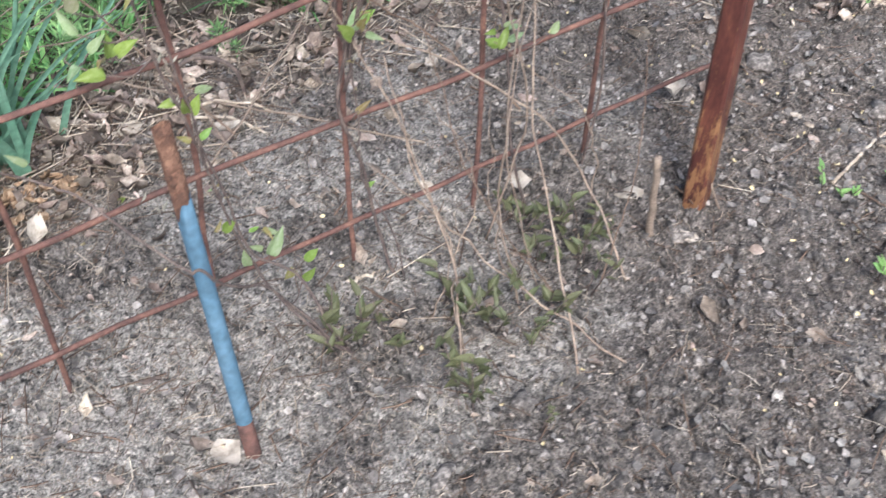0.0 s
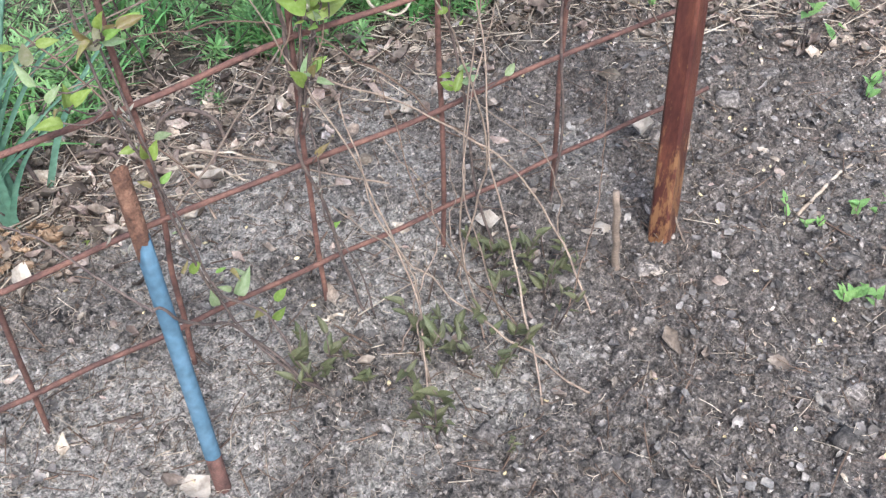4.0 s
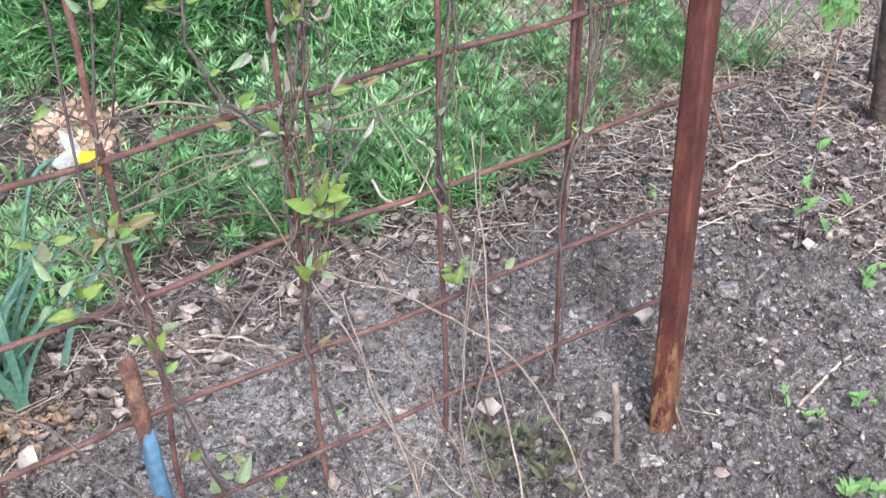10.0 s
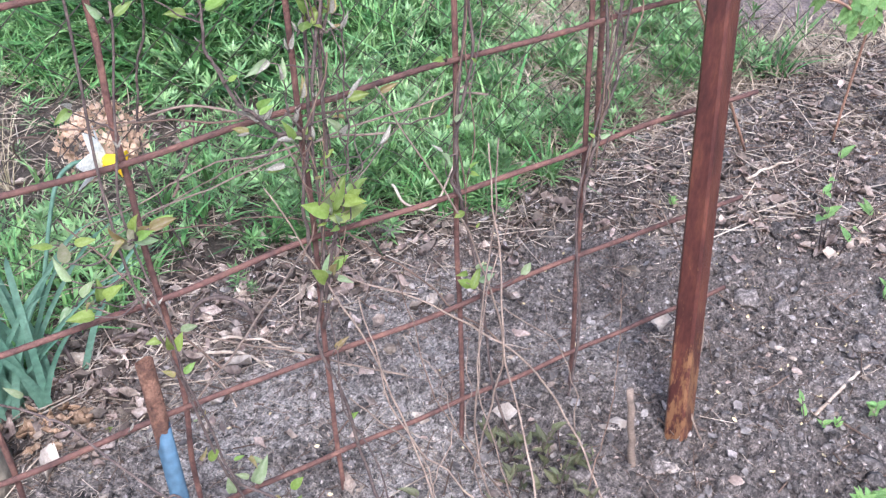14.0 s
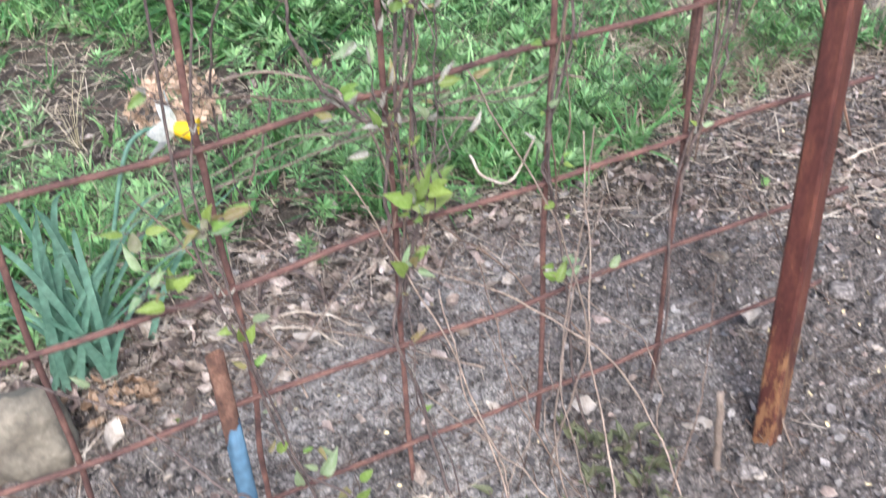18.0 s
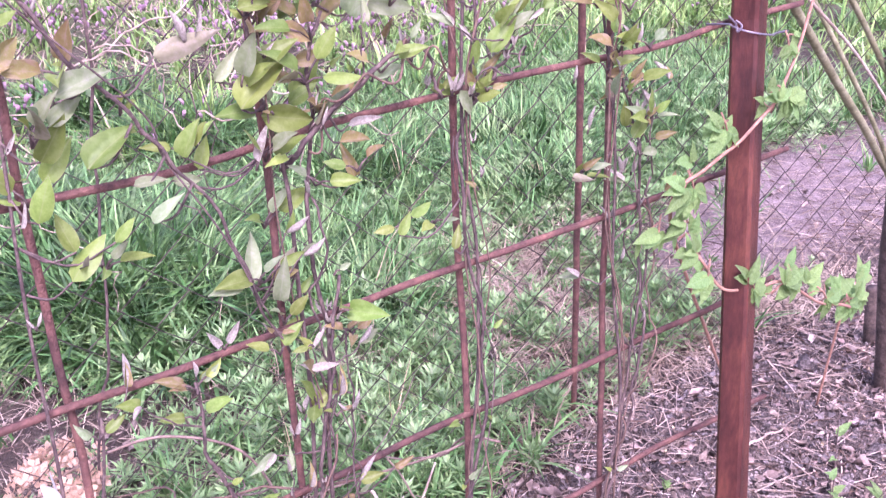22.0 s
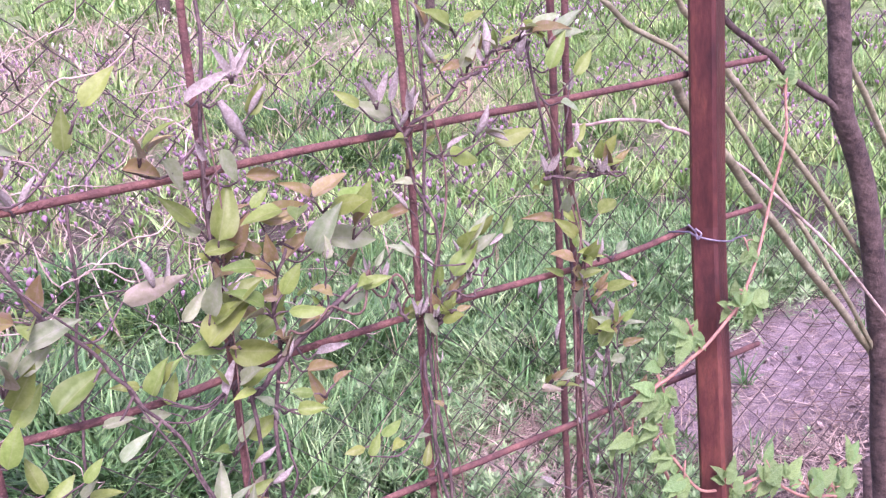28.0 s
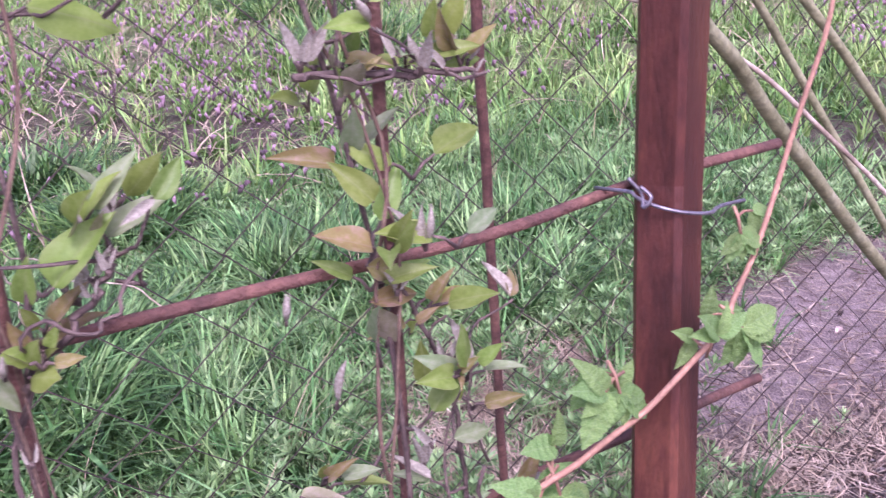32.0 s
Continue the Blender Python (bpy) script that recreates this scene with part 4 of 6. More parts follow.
# plain posts put in place of the far tree trunks
for k, (x, y, rad, h) in enumerate(((5.87, 15.6, 0.11, 2.2), (7.05, 10.1, 0.06, 1.9), (8.15, 13.8, 0.09, 2.2))):
    line = wobble(np.stack([np.full(12, x), np.full(12, y), np.linspace(-0.05, h, 12)], -1), 0.01, 90 + k)
    tagged(new("wooden_post", mesh_of("wooden_post", *tube(line, np.linspace(rad, rad * 0.85, 12), 10), M["bark"])), "plain grey-brown post in place of a tree trunk far in the meadow", "post", "posts in the meadow")

# ---- rusty wire mesh trellis ----
ROWS = [0.09 + 0.18 * k for k in range(8)]
COLS = [-1.0, -0.8, -0.6, -0.4, -0.2, 0.0, 0.2]
trellis = thing("mesh_trellis", (-0.2, 0, 0), "rusty welded steel mesh standing upright as a trellis", "trellis")
for k, z in enumerate(ROWS):
    across = np.linspace(-1.1, 0.5, 40)
    drop = 0.008 * np.clip((-0.2 - across) / 0.2, 0, 1) if 0.4 < z < 0.7 else 0.0 * across
    line = wobble(np.stack([across, np.full(40, 0.0), z - drop], -1), 0.0016, 100 + k)
    part("horizontal_rod", tube(line, 0.0037, 8), M["rust"], trellis)
for k, x in enumerate(COLS):
    up = np.linspace(-0.03, 1.44, 44)
    bow = 0.011 * np.exp(-(((up - 0.36) / 0.16) ** 2)) if x == -0.4 else 0.0 * up
    line = wobble(np.stack([x + bow, np.full(44, 0.0075), up], -1), 0.0016, 200 + k)
    part("vertical_rod", tube(line, 0.0037, 8), M["rust"], trellis)

# ---- metal post ----
POST_FOOT, POST_TIE, POST_TOP = Vector((0.265, -0.174, -0.05)), Vector((0.373, -0.027, 1.0)), Vector((0.381, -0.012, 1.5))


def profile_post(foot, top, outline, twist):
    """A post of one rolled section, with the outline given in metres across."""
    d = (POST_TIE - foot).normalized()
    q = d.to_track_quat("Z", "X").to_matrix() @ Matrix.Rotation(radians(twist), 3, "Z")
    v, f, n, segs = [], [], len(outline), 12
    for i in range(segs + 1):
        c = foot.lerp(POST_TIE, i / 8) if i < 9 else POST_TIE.lerp(top, (i - 8) / 4)
        v += [tuple(c + q @ Vector((a, b, 0))) for a, b in outline]
    f = [(i * n + j, i * n + (j + 1) % n, (i + 1) * n + (j + 1) % n, (i + 1) * n + j) for i in range(segs) for j in range(n)]
    f += [tuple(range(n))[::-1], tuple(segs * n + j for j in range(n))]
    return v, f


a = 0.0192
OUTLINE = [(-a, -a * 0.6), (-a * 0.8, -a * 0.8), (-0.003, -a * 0.8), (0.0, -a * 0.66), (0.003, -a * 0.8), (a * 0.8, -a * 0.8), (a, -a * 0.6),
           (a, a * 0.6), (a * 0.8, a * 0.8), (-a * 0.8, a * 0.8), (-a, a * 0.6)]
post = thing("metal_post", POST_FOOT, "rust-brown steel post driven into the soil beside the mesh", "post")
part("post_body", profile_post(POST_FOOT, POST_TOP, OUTLINE, -30), M["postrust"], post, smooth=False)

# ---- blue pipe ----
PIPE_FOOT, PIPE_TOP = Vector((-0.452, -0.200, -0.04)), Vector((-0.436, -0.053, 0.41))
pipe = thing("pipe", PIPE_FOOT, "leaning old pipe with chipped blue paint and rusty open top", "pipe")


def ring_tube(p0, p1, r_out, r_in, sides=20, segs=10, low_slant=0.0, high_slant=0.0):
    """An open pipe with a wall; its ends may be cut at a slant."""
    line = np.array([tuple(p0.lerp(p1, t)) for t in np.linspace(0, 1, segs)])
    v1, f1 = tube(line, r_out, sides, False)
    v2, f2 = tube(line, r_in, sides, False)
    n = len(v1)
    axis = np.array((p1 - p0).normalized())
    ragged = np.cos(np.linspace(0, 2 * np.pi, sides, endpoint=False) + 2.2)
    ragged = (ragged + 0.35 * np.sin(5 * np.arange(sides)))[:, None] * axis
    for v in (v1, v2):
        v[:sides] += low_slant * ragged
        v[-sides:] += high_slant * ragged
    f = f1 + [tuple(i + n for i in q[::-1]) for q in f2]
    top = (segs - 1) * sides
    f += [(top + j, top + (j + 1) % sides, n + top + (j + 1) % sides, n + top + j) for j in range(sides)]
    return np.concatenate([v1, v2]), f


cut, low = PIPE_FOOT.lerp(PIPE_TOP, 0.80), PIPE_FOOT.lerp(PIPE_TOP, 0.19)
part("painted_shaft", ring_tube(low, cut, 0.0102, 0.0082, high_slant=0.014), M["blue"], pipe, "dull blue painted shaft")
part("rusty_top", ring_tube(cut, PIPE_TOP, 0.0102, 0.0084, low_slant=0.014, high_slant=0.002), M["piperust"], pipe, "bare rusty open end")
part("rusty_foot", ring_tube(PIPE_FOOT, low, 0.0099, 0.0082), M["rust"], pipe, "rusty foot in the soil")

# ---- chain-link fence ----
F0, F1 = np.array([-1.4, 0.64]), np.array([3.2, 0.59])
fence = thing("chain_link_fence", (*((F0 + F1) / 2), 0.0), "old brown chain-link fence between garden and meadow", "fence")
flen = float(np.linalg.norm(F1 - F0))
fd = (F1 - F0) / flen
PITCH = 0.048
zig = np.arange(0, 1.75, PITCH * 0.95)
turns = np.arange(len(zig)) % 2
across = np.where(turns == 0, -PITCH / 2, PITCH / 2) * 1.04
depth = np.where(turns == 0, 0.0012, -0.0012)
slump = np.random.default_rng(17)
bow = lambda: 0.006 * np.sin(zig * slump.uniform(2, 5) + slump.uniform(0, 6))
wire_me = [mesh_of("wire", *tube(np.stack([k * across * fd[0] + slump.normal(0, 0.0012, len(zig)), k * across * fd[1] + k * depth - 0.17 * zig, zig + slump.normal(0, 0.0015, len(zig))], -1), 0.0011, 5), M["wire"]) for k in (1, -1) * 4]
for k in range(int(flen / PITCH)):
    x, y = F0 + fd * PITCH * (k + 0.5)
    sag = 0.012 * np.sin(x * 2.1) + 0.006 * np.sin(x * 7.3)
    placed("wire", wire_me[k % 8], pose(x, y + sag, 0.02 + 0.006 * np.sin(x * 3.7)), fence)


# ---- leaves ----
def leaf_form(width, fold, droop, teeth=0):
    """A leaf one unit long: a folded blade with a drooping tip."""
    n = 23 if teeth else 10
    v, f = [], []
    for i in range(n):
        t = i / (n - 1)
        w = width * (np.sin(np.pi * min(1, t * 0.94 + 0.06) ** 0.75) ** 0.9) if 0 < i < n - 1 else 0.004
        if teeth and i % 2 == 0 and 0 < i < n - 1:
            w *= 0.86
        z = -droop * t * t + (0.012 * np.sin(i * np.pi / 2) if teeth else 0)
        for s in (-1, -0.5, 0, 0.5, 1):
            v.append((s * w, t, z + fold * abs(s) * w + (0.02 * np.sin(9 * t) * abs(s))))
    for i in range(n - 1):
        for j in range(4):
            a = 5 * i + j
            f.append((a, a + 1, a + 6, a + 5))
    return np.array(v), f


LEAF = {}
M["under"] = material("pale_leaf_underside", [hexc(154, 156, 118), hexc(174, 170, 140), hexc(196, 186, 168)], 4, 0.8, rand=0.12, translucent=0.5, fine=0.04)


def two_sided(geo, mat):
    """A thin solid leaf: a coloured upper skin and a pale downy lower skin."""
    v, f = geo
    n = len(v)
    me = mesh_of("leaf", np.concatenate([v, v - [0, 0, 0.012]]), f + [tuple(i + n for i in q[::-1]) for q in f], mat)
    me.materials.append(M["under"])
    me.polygons.foreach_set("material_index", [0] * len(f) + [1] * len(f))
    return me


for key, (forms, label) in {
    "leaf": ([(0.22, 0.35, 0.2), (0.25, 0.7, 0.3), (0.19, 0.5, 0.35), (0.23, -0.3, 0.25)], "soft green clematis leaf"),
    "bronze": ([(0.21, 0.8, 0.25), (0.18, 1.2, 0.4), (0.23, 0.5, 0.15)], "bronze young clematis leaf"),
    "silver": ([(0.13, 1.2, 0.05), (0.11, 1.0, 0.2), (0.15, 1.4, -0.1)], "downy silvery young leaf"),
    "sage": ([(0.2, 0.4, 0.2), (0.22, 0.8, 0.3), (0.17, 0.6, 0.35)], "pale downy clematis leaf"),
    "darkleaf": ([(0.18, 0.8, 0.2), (0.22, 1.0, 0.3), (0.15, 0.6, 0.1)], ""),
    "rasp": ([(0.28, 0.3, 0.35, 1), (0.25, 0.45, 0.45, 1), (0.3, 0.2, 0.25, 1)], ""),
}.items():
    LEAF[key] = ([two_sided(leaf_form(*fm), M[key]) if key in ("leaf", "bronze", "sage") else mesh_of("leaf", *leaf_form(*fm), M[key]) for fm in forms], label)
# woolly closed buds, plump spindles one unit long
for fat, bent in ((0.13, 0.08), (0.1, -0.06)):
    line = np.array([(bent * np.sin(2.5 * u), u, 0.05 * np.sin(4 * u)) for u in np.linspace(0, 1, 9)])
    LEAF["silver"][0].append(mesh_of("leaf", *tube(line, fat * np.array([0.35, 0.6, 0.85, 1, 1, 0.85, 0.65, 0.4, 0.1]), 7), M["silver"]))


def leaf_at(parent, key, at, d, up, size, r):
    """One leaf from a point, along d, its face towards up."""
    y = Vector(d).normalized()
    x = y.cross(Vector(up)).normalized()
    z = x.cross(y)
    m = Matrix((x, y, z)).transposed().to_4x4()
    forms, label = LEAF[key]
    placed("leaf", forms[int(r.integers(len(forms)))], Matrix.Translation(Vector(at)) @ m @ Matrix.Diagonal((size, size, size, 1)), parent, label)


def clematis(name_label, base, stems, nodes, seed, thick=0.0022, tufts=(), blades=()):
    """A climbing plant: stems as lines of points, nodes as (x, z, leaves, size, kind letter)."""
    r = np.random.default_rng(seed)
    vine = thing("clematis_vine", base, name_label, "climbing plant", "clematis on the mesh")
    for k, s in enumerate(stems):
        n = 8 * len(s)
        line = wobble(spline(s, n), 0.0025, seed * 10 + k, 4)
        part("stem", tube(line, np.linspace(thick, thick * 0.6, n), 6), M["stem"], vine)
    # thin dead stems twined round the living ones
    for k in range(5):
        low = 0.4 + 0.06 * r.uniform(0.0, 0.5)
        src = spline(stems[k % len(stems)], 70)
        a, b = sorted(r.integers(0, 70, 2))
        if b - a < 20:
            a, b = 5, 65
        turn = np.linspace(0, r.uniform(6, 16), b - a) + r.uniform(0, 6)
        wind = r.uniform(0.006, 0.02)
        line = src[a:b] + np.stack([wind * np.cos(turn), -0.004 + 0.6 * wind * np.sin(turn), 0 * turn], -1)
        line = wobble(line, 0.005, seed * 31 + k, 3)
        line = line[line[:, 2] > low]
        if len(line) < 8:
            continue
        part("dead_stem", tube(line, r.uniform(0.0007, 0.0012), 5), M["stem"] if k % 2 else M["twig"], vine, "thin dead stem")
    # side twigs that end in small woolly buds
    for k in range(9):
        src = spline(stems[k % len(stems)], 60)
        src = src[src[:, 2] > 0.5]
        if len(src) < 4:
            continue
        p0 = src[int(r.integers(len(src)))]
        d = np.array([r.normal(0, 1), -0.4 * r.random(), r.uniform(0.3, 1.4)])
        d *= r.uniform(0.03, 0.09) / np.linalg.norm(d)
        line = spline([p0, p0 + 0.5 * d + [0, 0, -0.006], p0 + d], 10)
        twig = part("side_twig", tube(wobble(line, 0.0015, seed * 77 + k, 1), np.linspace(0.0011, 0.0007, 10), 5), M["stem"], vine)
        for j in range(2):
            leaf_at(twig, "silver" if j else ("leaf", "sage", "bronze")[k % 3], line[-1], d / np.linalg.norm(d) + r.normal(0, 0.5, 3), (0.2, -0.8, 0.6), r.uniform(0.018, 0.03), r)
    kinds = {"g": "leaf", "b": "bronze", "s": "silver"}
    buds = []
    for s in stems:
        line = spline(s, 60)
        for p in line[line[:, 2] > 0.12]:
            if r.random() < (0.3 if p[2] > 0.8 else 0.13):
                buds.append((float(p[0]), float(p[2]), int(r.integers(1, 3)), float(r.uniform(0.014, 0.036)), "sbsg"[int(r.integers(4))]))
    for x, z, sx, sz, count in tufts:
        for _ in range(count):
            buds.append((x + sx * r.normal(), z + sz * r.normal(), int(r.integers(1, 4)), float(r.uniform(0.028, 0.055)), "gggbss"[int(r.integers(6))]))
    for x, z, count, size, kind in list(nodes) + buds:
        size *= 0.62 if z < 0.75 else 0.72
        if kind == "s":
            size *= 0.8
        at = np.array([x, -0.018 + 0.012 * r.normal(), z])
        turn = r.uniform(0, 6.3)
        for j in range(count):
            a = turn + j * (2.4 if count < 4 else 6.283 / count) + r.normal(0, 0.3)
            rising = r.uniform(0.9, 2.2) if kind == "s" else r.uniform(0.2, 1.5)
            if count > 1 and j < 2:
                a = turn + np.pi * j + r.normal(0, 0.25)
            d = np.array([np.cos(a), -abs(np.sin(a)) * 0.7 + 0.15, rising])
            d /= np.linalg.norm(d)
            end = at + d * size * (0.25 if kind == "s" else r.uniform(0.3, 0.7))
            stalk = part("leaf_stalk", tube(np.array([at, (at + end) / 2 + [0, 0, 0.002], end]), [0.0012, 0.001, 0.0008], 5), M["stem"], vine)
            key = kinds[kind]
            pick = r.random()
            if kind == "g" and pick < 0.42:
                key = "bronze" if pick < 0.12 else "sage"
            if kind == "b" and r.random() < 0.45:
                key = "leaf"
            up = (r.normal(0, 0.5) - 0.3, -0.7 + r.normal(0, 0.3), 0.8)
            droop = d + np.array([0, 0, -0.2 if kind != "s" else 0.2])
            leaf_at(stalk, key, end, droop, up, size * r.uniform(0.75, 1.2), r)
    # single large leaves: foot, angle in the mesh's plane, length, kind
    for x, z, angle, length, kind in blades:
        a = radians(angle)
        d = np.array([np.cos(a), r.normal(-0.1, 0.2), np.sin(a)])
        foot = np.array([x, -0.025 + 0.006 * r.normal(), z])
        near = min((p for s in stems for p in spline(s, 40)), key=lambda p: np.linalg.norm(p - foot))
        mid = (near + foot) / 2 - [0, 0, 0.25 * np.linalg.norm(near - foot)]
        stalk = part("leaf_stalk", tube(spline([near, mid, foot], 8), np.linspace(0.0012, 0.0008, 8), 5), M["stem"], vine)
        tip = 1.0 if r.random() < 0.92 else -1.0
        leaf_at(stalk, {"g": "leaf", "b": "bronze", "e": "sage", "s": "silver"}[kind], foot, d, tip * np.array([-0.4 + 0.3 * r.normal(), -0.75, 0.6 + 0.3 * r.normal()]), 0.86 * length, r)
    return vine


g, b, s = "g", "b", "s"
LOW_BLADES = [(-0.415, 0.545, 20, 0.036, "b"), (-0.415, 0.545, 75, 0.034, "g"), (-0.418, 0.545, 130, 0.036, "b"), (-0.412, 0.54, 165, 0.03, "g"), (-0.41, 0.54, -15, 0.03, "e"),
              (-0.484, 0.545, 85, 0.034, "g"), (-0.459, 0.475, 80, 0.03, "g"), (-0.481, 0.51, 120, 0.036, "e"), (-0.47, 0.47, 160, 0.034, "g"), (-0.394, 0.385, 75, 0.032, "g"),
              (-0.396, 0.385, 115, 0.03, "g"), (-0.335, 0.135, 55, 0.046, "e"), (-0.365, 0.14, 100, 0.036, "e"), (-0.29, 0.05, 60, 0.034, "g")]
clematis("clematis with bronze-green young leaves climbing the rusty mesh", (-0.279, -0.133, 0),
         [[(-0.279, -0.133, 0), (-0.329, -0.090, 0.087), (-0.372, -0.100, 0.162), (-0.428, -0.128, 0.240), (-0.449, -0.135, 0.270), (-0.471, -0.120, 0.291), (-0.533, -0.050, 0.353), (-0.557, -0.030, 0.376), (-0.62, -0.02, 0.42)],
          [(-0.279, -0.13, 0), (-0.34, -0.05, 0.08), (-0.361, -0.03, 0.152), (-0.394, -0.025, 0.33), (-0.41, -0.02, 0.42), (-0.43, -0.015, 0.6), (-0.42, -0.012, 0.85), (-0.41, -0.012, 1.05), (-0.40, -0.01, 1.3)],
          [(-0.28, -0.13, 0), (-0.31, -0.06, 0.1), (-0.365, -0.035, 0.183), (-0.39, -0.03, 0.36), (-0.412, -0.01, 0.55), (-0.385, -0.015, 0.8)],
          [(-0.42, -0.03, 1.3), (-0.39, -0.03, 1.164), (-0.377, -0.03, 1.135), (-0.323, -0.03, 1.047), (-0.286, -0.03, 0.996), (-0.246, -0.03, 0.9), (-0.215, -0.02, 0.8)]],
         [(-0.393, 1.04, 4, 0.05, g), (-0.394, 1.112, 3, 0.05, b), (-0.357, 1.079, 3, 0.045, b), (-0.398, 0.988, 3, 0.045, g),
          (-0.355, 0.926, 4, 0.035, g), (-0.303, 0.764, 3, 0.032, g), (-0.272, 0.827, 2, 0.04, s), (-0.356, 1.165, 3, 0.045, s),
          (-0.315, 1.224, 1, 0.045, g), (-0.41, 0.546, 5, 0.045, b), (-0.48, 0.552, 2, 0.034, g), (-0.461, 0.477, 2, 0.036, g),
          (-0.484, 0.48, 2, 0.034, g), (-0.392, 0.389, 2, 0.032, g), (-0.334, 0.15, 2, 0.045, g), (-0.29, 0.07, 2, 0.04, g), (-0.386, 0.19, 1, 0.04, g)], 301,
         
         blades=[(-0.317, 1.210, 89, 0.038, "g"), (-0.380, 1.230, -31, 0.037, "e"), (-0.408, 1.101, 29, 0.037, "b"), (-0.404, 1.097, -11, 0.038, "b"), (-0.372, 1.074, 24, 0.050, "e"), (-0.387, 1.025, 64, 0.050, "g"), (-0.358, 1.015, 39, 0.056, "g"), (-0.400, 0.983, 74, 0.043, "g"), (-0.291, 1.085, 9, 0.059, "e"), (-0.318, 0.962, 49, 0.037, "e"), (-0.349, 0.955, 59, 0.028, "g"), (-0.385, 0.931, 49, 0.050, "g"), (-0.377, 0.952, 109, 0.037, "g"), (-0.327, 0.994, 9, 0.031, "e")] + LOW_BLADES)
clematis("clematis with a thick tuft of young leaves on the rusty mesh", (-0.16, -0.05, 0),
         [[(-0.16, -0.05, 0), (-0.18, -0.025, 0.1), (-0.212, -0.012, 0.3), (-0.205, -0.012, 0.4), (-0.19, -0.015, 0.7), (-0.20, -0.02, 0.95), (-0.21, -0.015, 1.15), (-0.2, -0.015, 1.32)],
          [(-0.21, -0.012, 0.33), (-0.185, -0.015, 0.45), (-0.175, -0.018, 0.75), (-0.17, -0.015, 0.98), (-0.15, -0.02, 1.1)],
          [(-0.207, -0.012, 0.38), (-0.215, -0.012, 0.5), (-0.185, -0.03, 0.72), (-0.16, -0.03, 0.86)],
          [(-0.2, -0.02, 0.6), (-0.255, -0.03, 0.637), (-0.30, -0.03, 0.72), (-0.302, -0.03, 0.81)],
          [(-0.2, -0.02, 0.97), (-0.12, -0.04, 1.04), (-0.06, -0.03, 1.05), (-0.04, -0.03, 1.0)]],
         [(-0.207, 1.111, 4, 0.045, g), (-0.226, 1.041, 4, 0.05, g), (-0.263, 1.085, 2, 0.05, s), (-0.16, 1.074, 4, 0.05, b),
          (-0.189, 1.012, 4, 0.05, g), (-0.082, 1.088, 3, 0.052, g), (-0.107, 1.117, 3, 0.05, b), (-0.212, 0.915, 3, 0.04, g),
          (-0.228, 0.877, 2, 0.045, g), (-0.214, 0.83, 2, 0.032, g), (-0.104, 1.038, 2, 0.045, g), (-0.057, 1.033, 2, 0.04, s),
          (-0.274, 1.002, 3, 0.035, g), (-0.134, 0.957, 2, 0.035, b), (-0.183, 1.241, 4, 0.05, s), (-0.267, 1.19, 3, 0.04, b),
          (-0.136, 1.129, 3, 0.045, b), (-0.302, 0.79, 3, 0.03, g),
          (-0.2, 1.08, 4, 0.05, b), (-0.17, 1.04, 4, 0.05, g), (-0.21, 0.98, 4, 0.045, g), (-0.15, 1.0, 3, 0.045, b)], 302, 0.0026,
         [(-0.2, 0.85, 0.03, 0.06, 5)],
         [(-0.221, 1.231, 39, 0.056, "s"), (-0.197, 1.230, -61, 0.050, "s"), (-0.281, 1.191, -11, 0.046, "b"), (-0.245, 1.191, -61, 0.037, "e"), (-0.199, 1.192, -71, 0.037, "e"), (-0.178, 1.165, -6, 0.038, "b"), (-0.178, 1.138, 49, 0.026, "g"), (-0.210, 1.118, 69, 0.056, "g"), (-0.172, 1.126, 9, 0.056, "b"), (-0.125, 1.089, 74, 0.056, "e"), (-0.110, 1.096, -11, 0.065, "e"), (-0.222, 1.110, 9, 0.034, "g"), (-0.188, 1.091, -31, 0.038, "b"), (-0.174, 1.057, 9, 0.034, "b")]
         + [(-0.230, 1.032, 49, 0.065, "g"), (-0.212, 1.022, -16, 0.056, "g"), (-0.145, 0.984, 4, 0.037, "b"), (-0.110, 1.031, 24, 0.040, "e"), (-0.129, 0.992, 9, 0.037, "s"), (-0.282, 1.004, 74, 0.038, "g"), (-0.266, 0.986, 69, 0.032, "g"), (-0.291, 0.984, -11, 0.032, "e"), (-0.242, 0.879, 64, 0.053, "e"), (-0.220, 0.860, 89, 0.050, "e"), (-0.210, 0.877, 49, 0.032, "g"), (-0.129, 0.947, 109, 0.037, "b"), (-0.154, 1.008, 59, 0.037, "e"), (-0.247, 1.057, 49, 0.037, "e")])
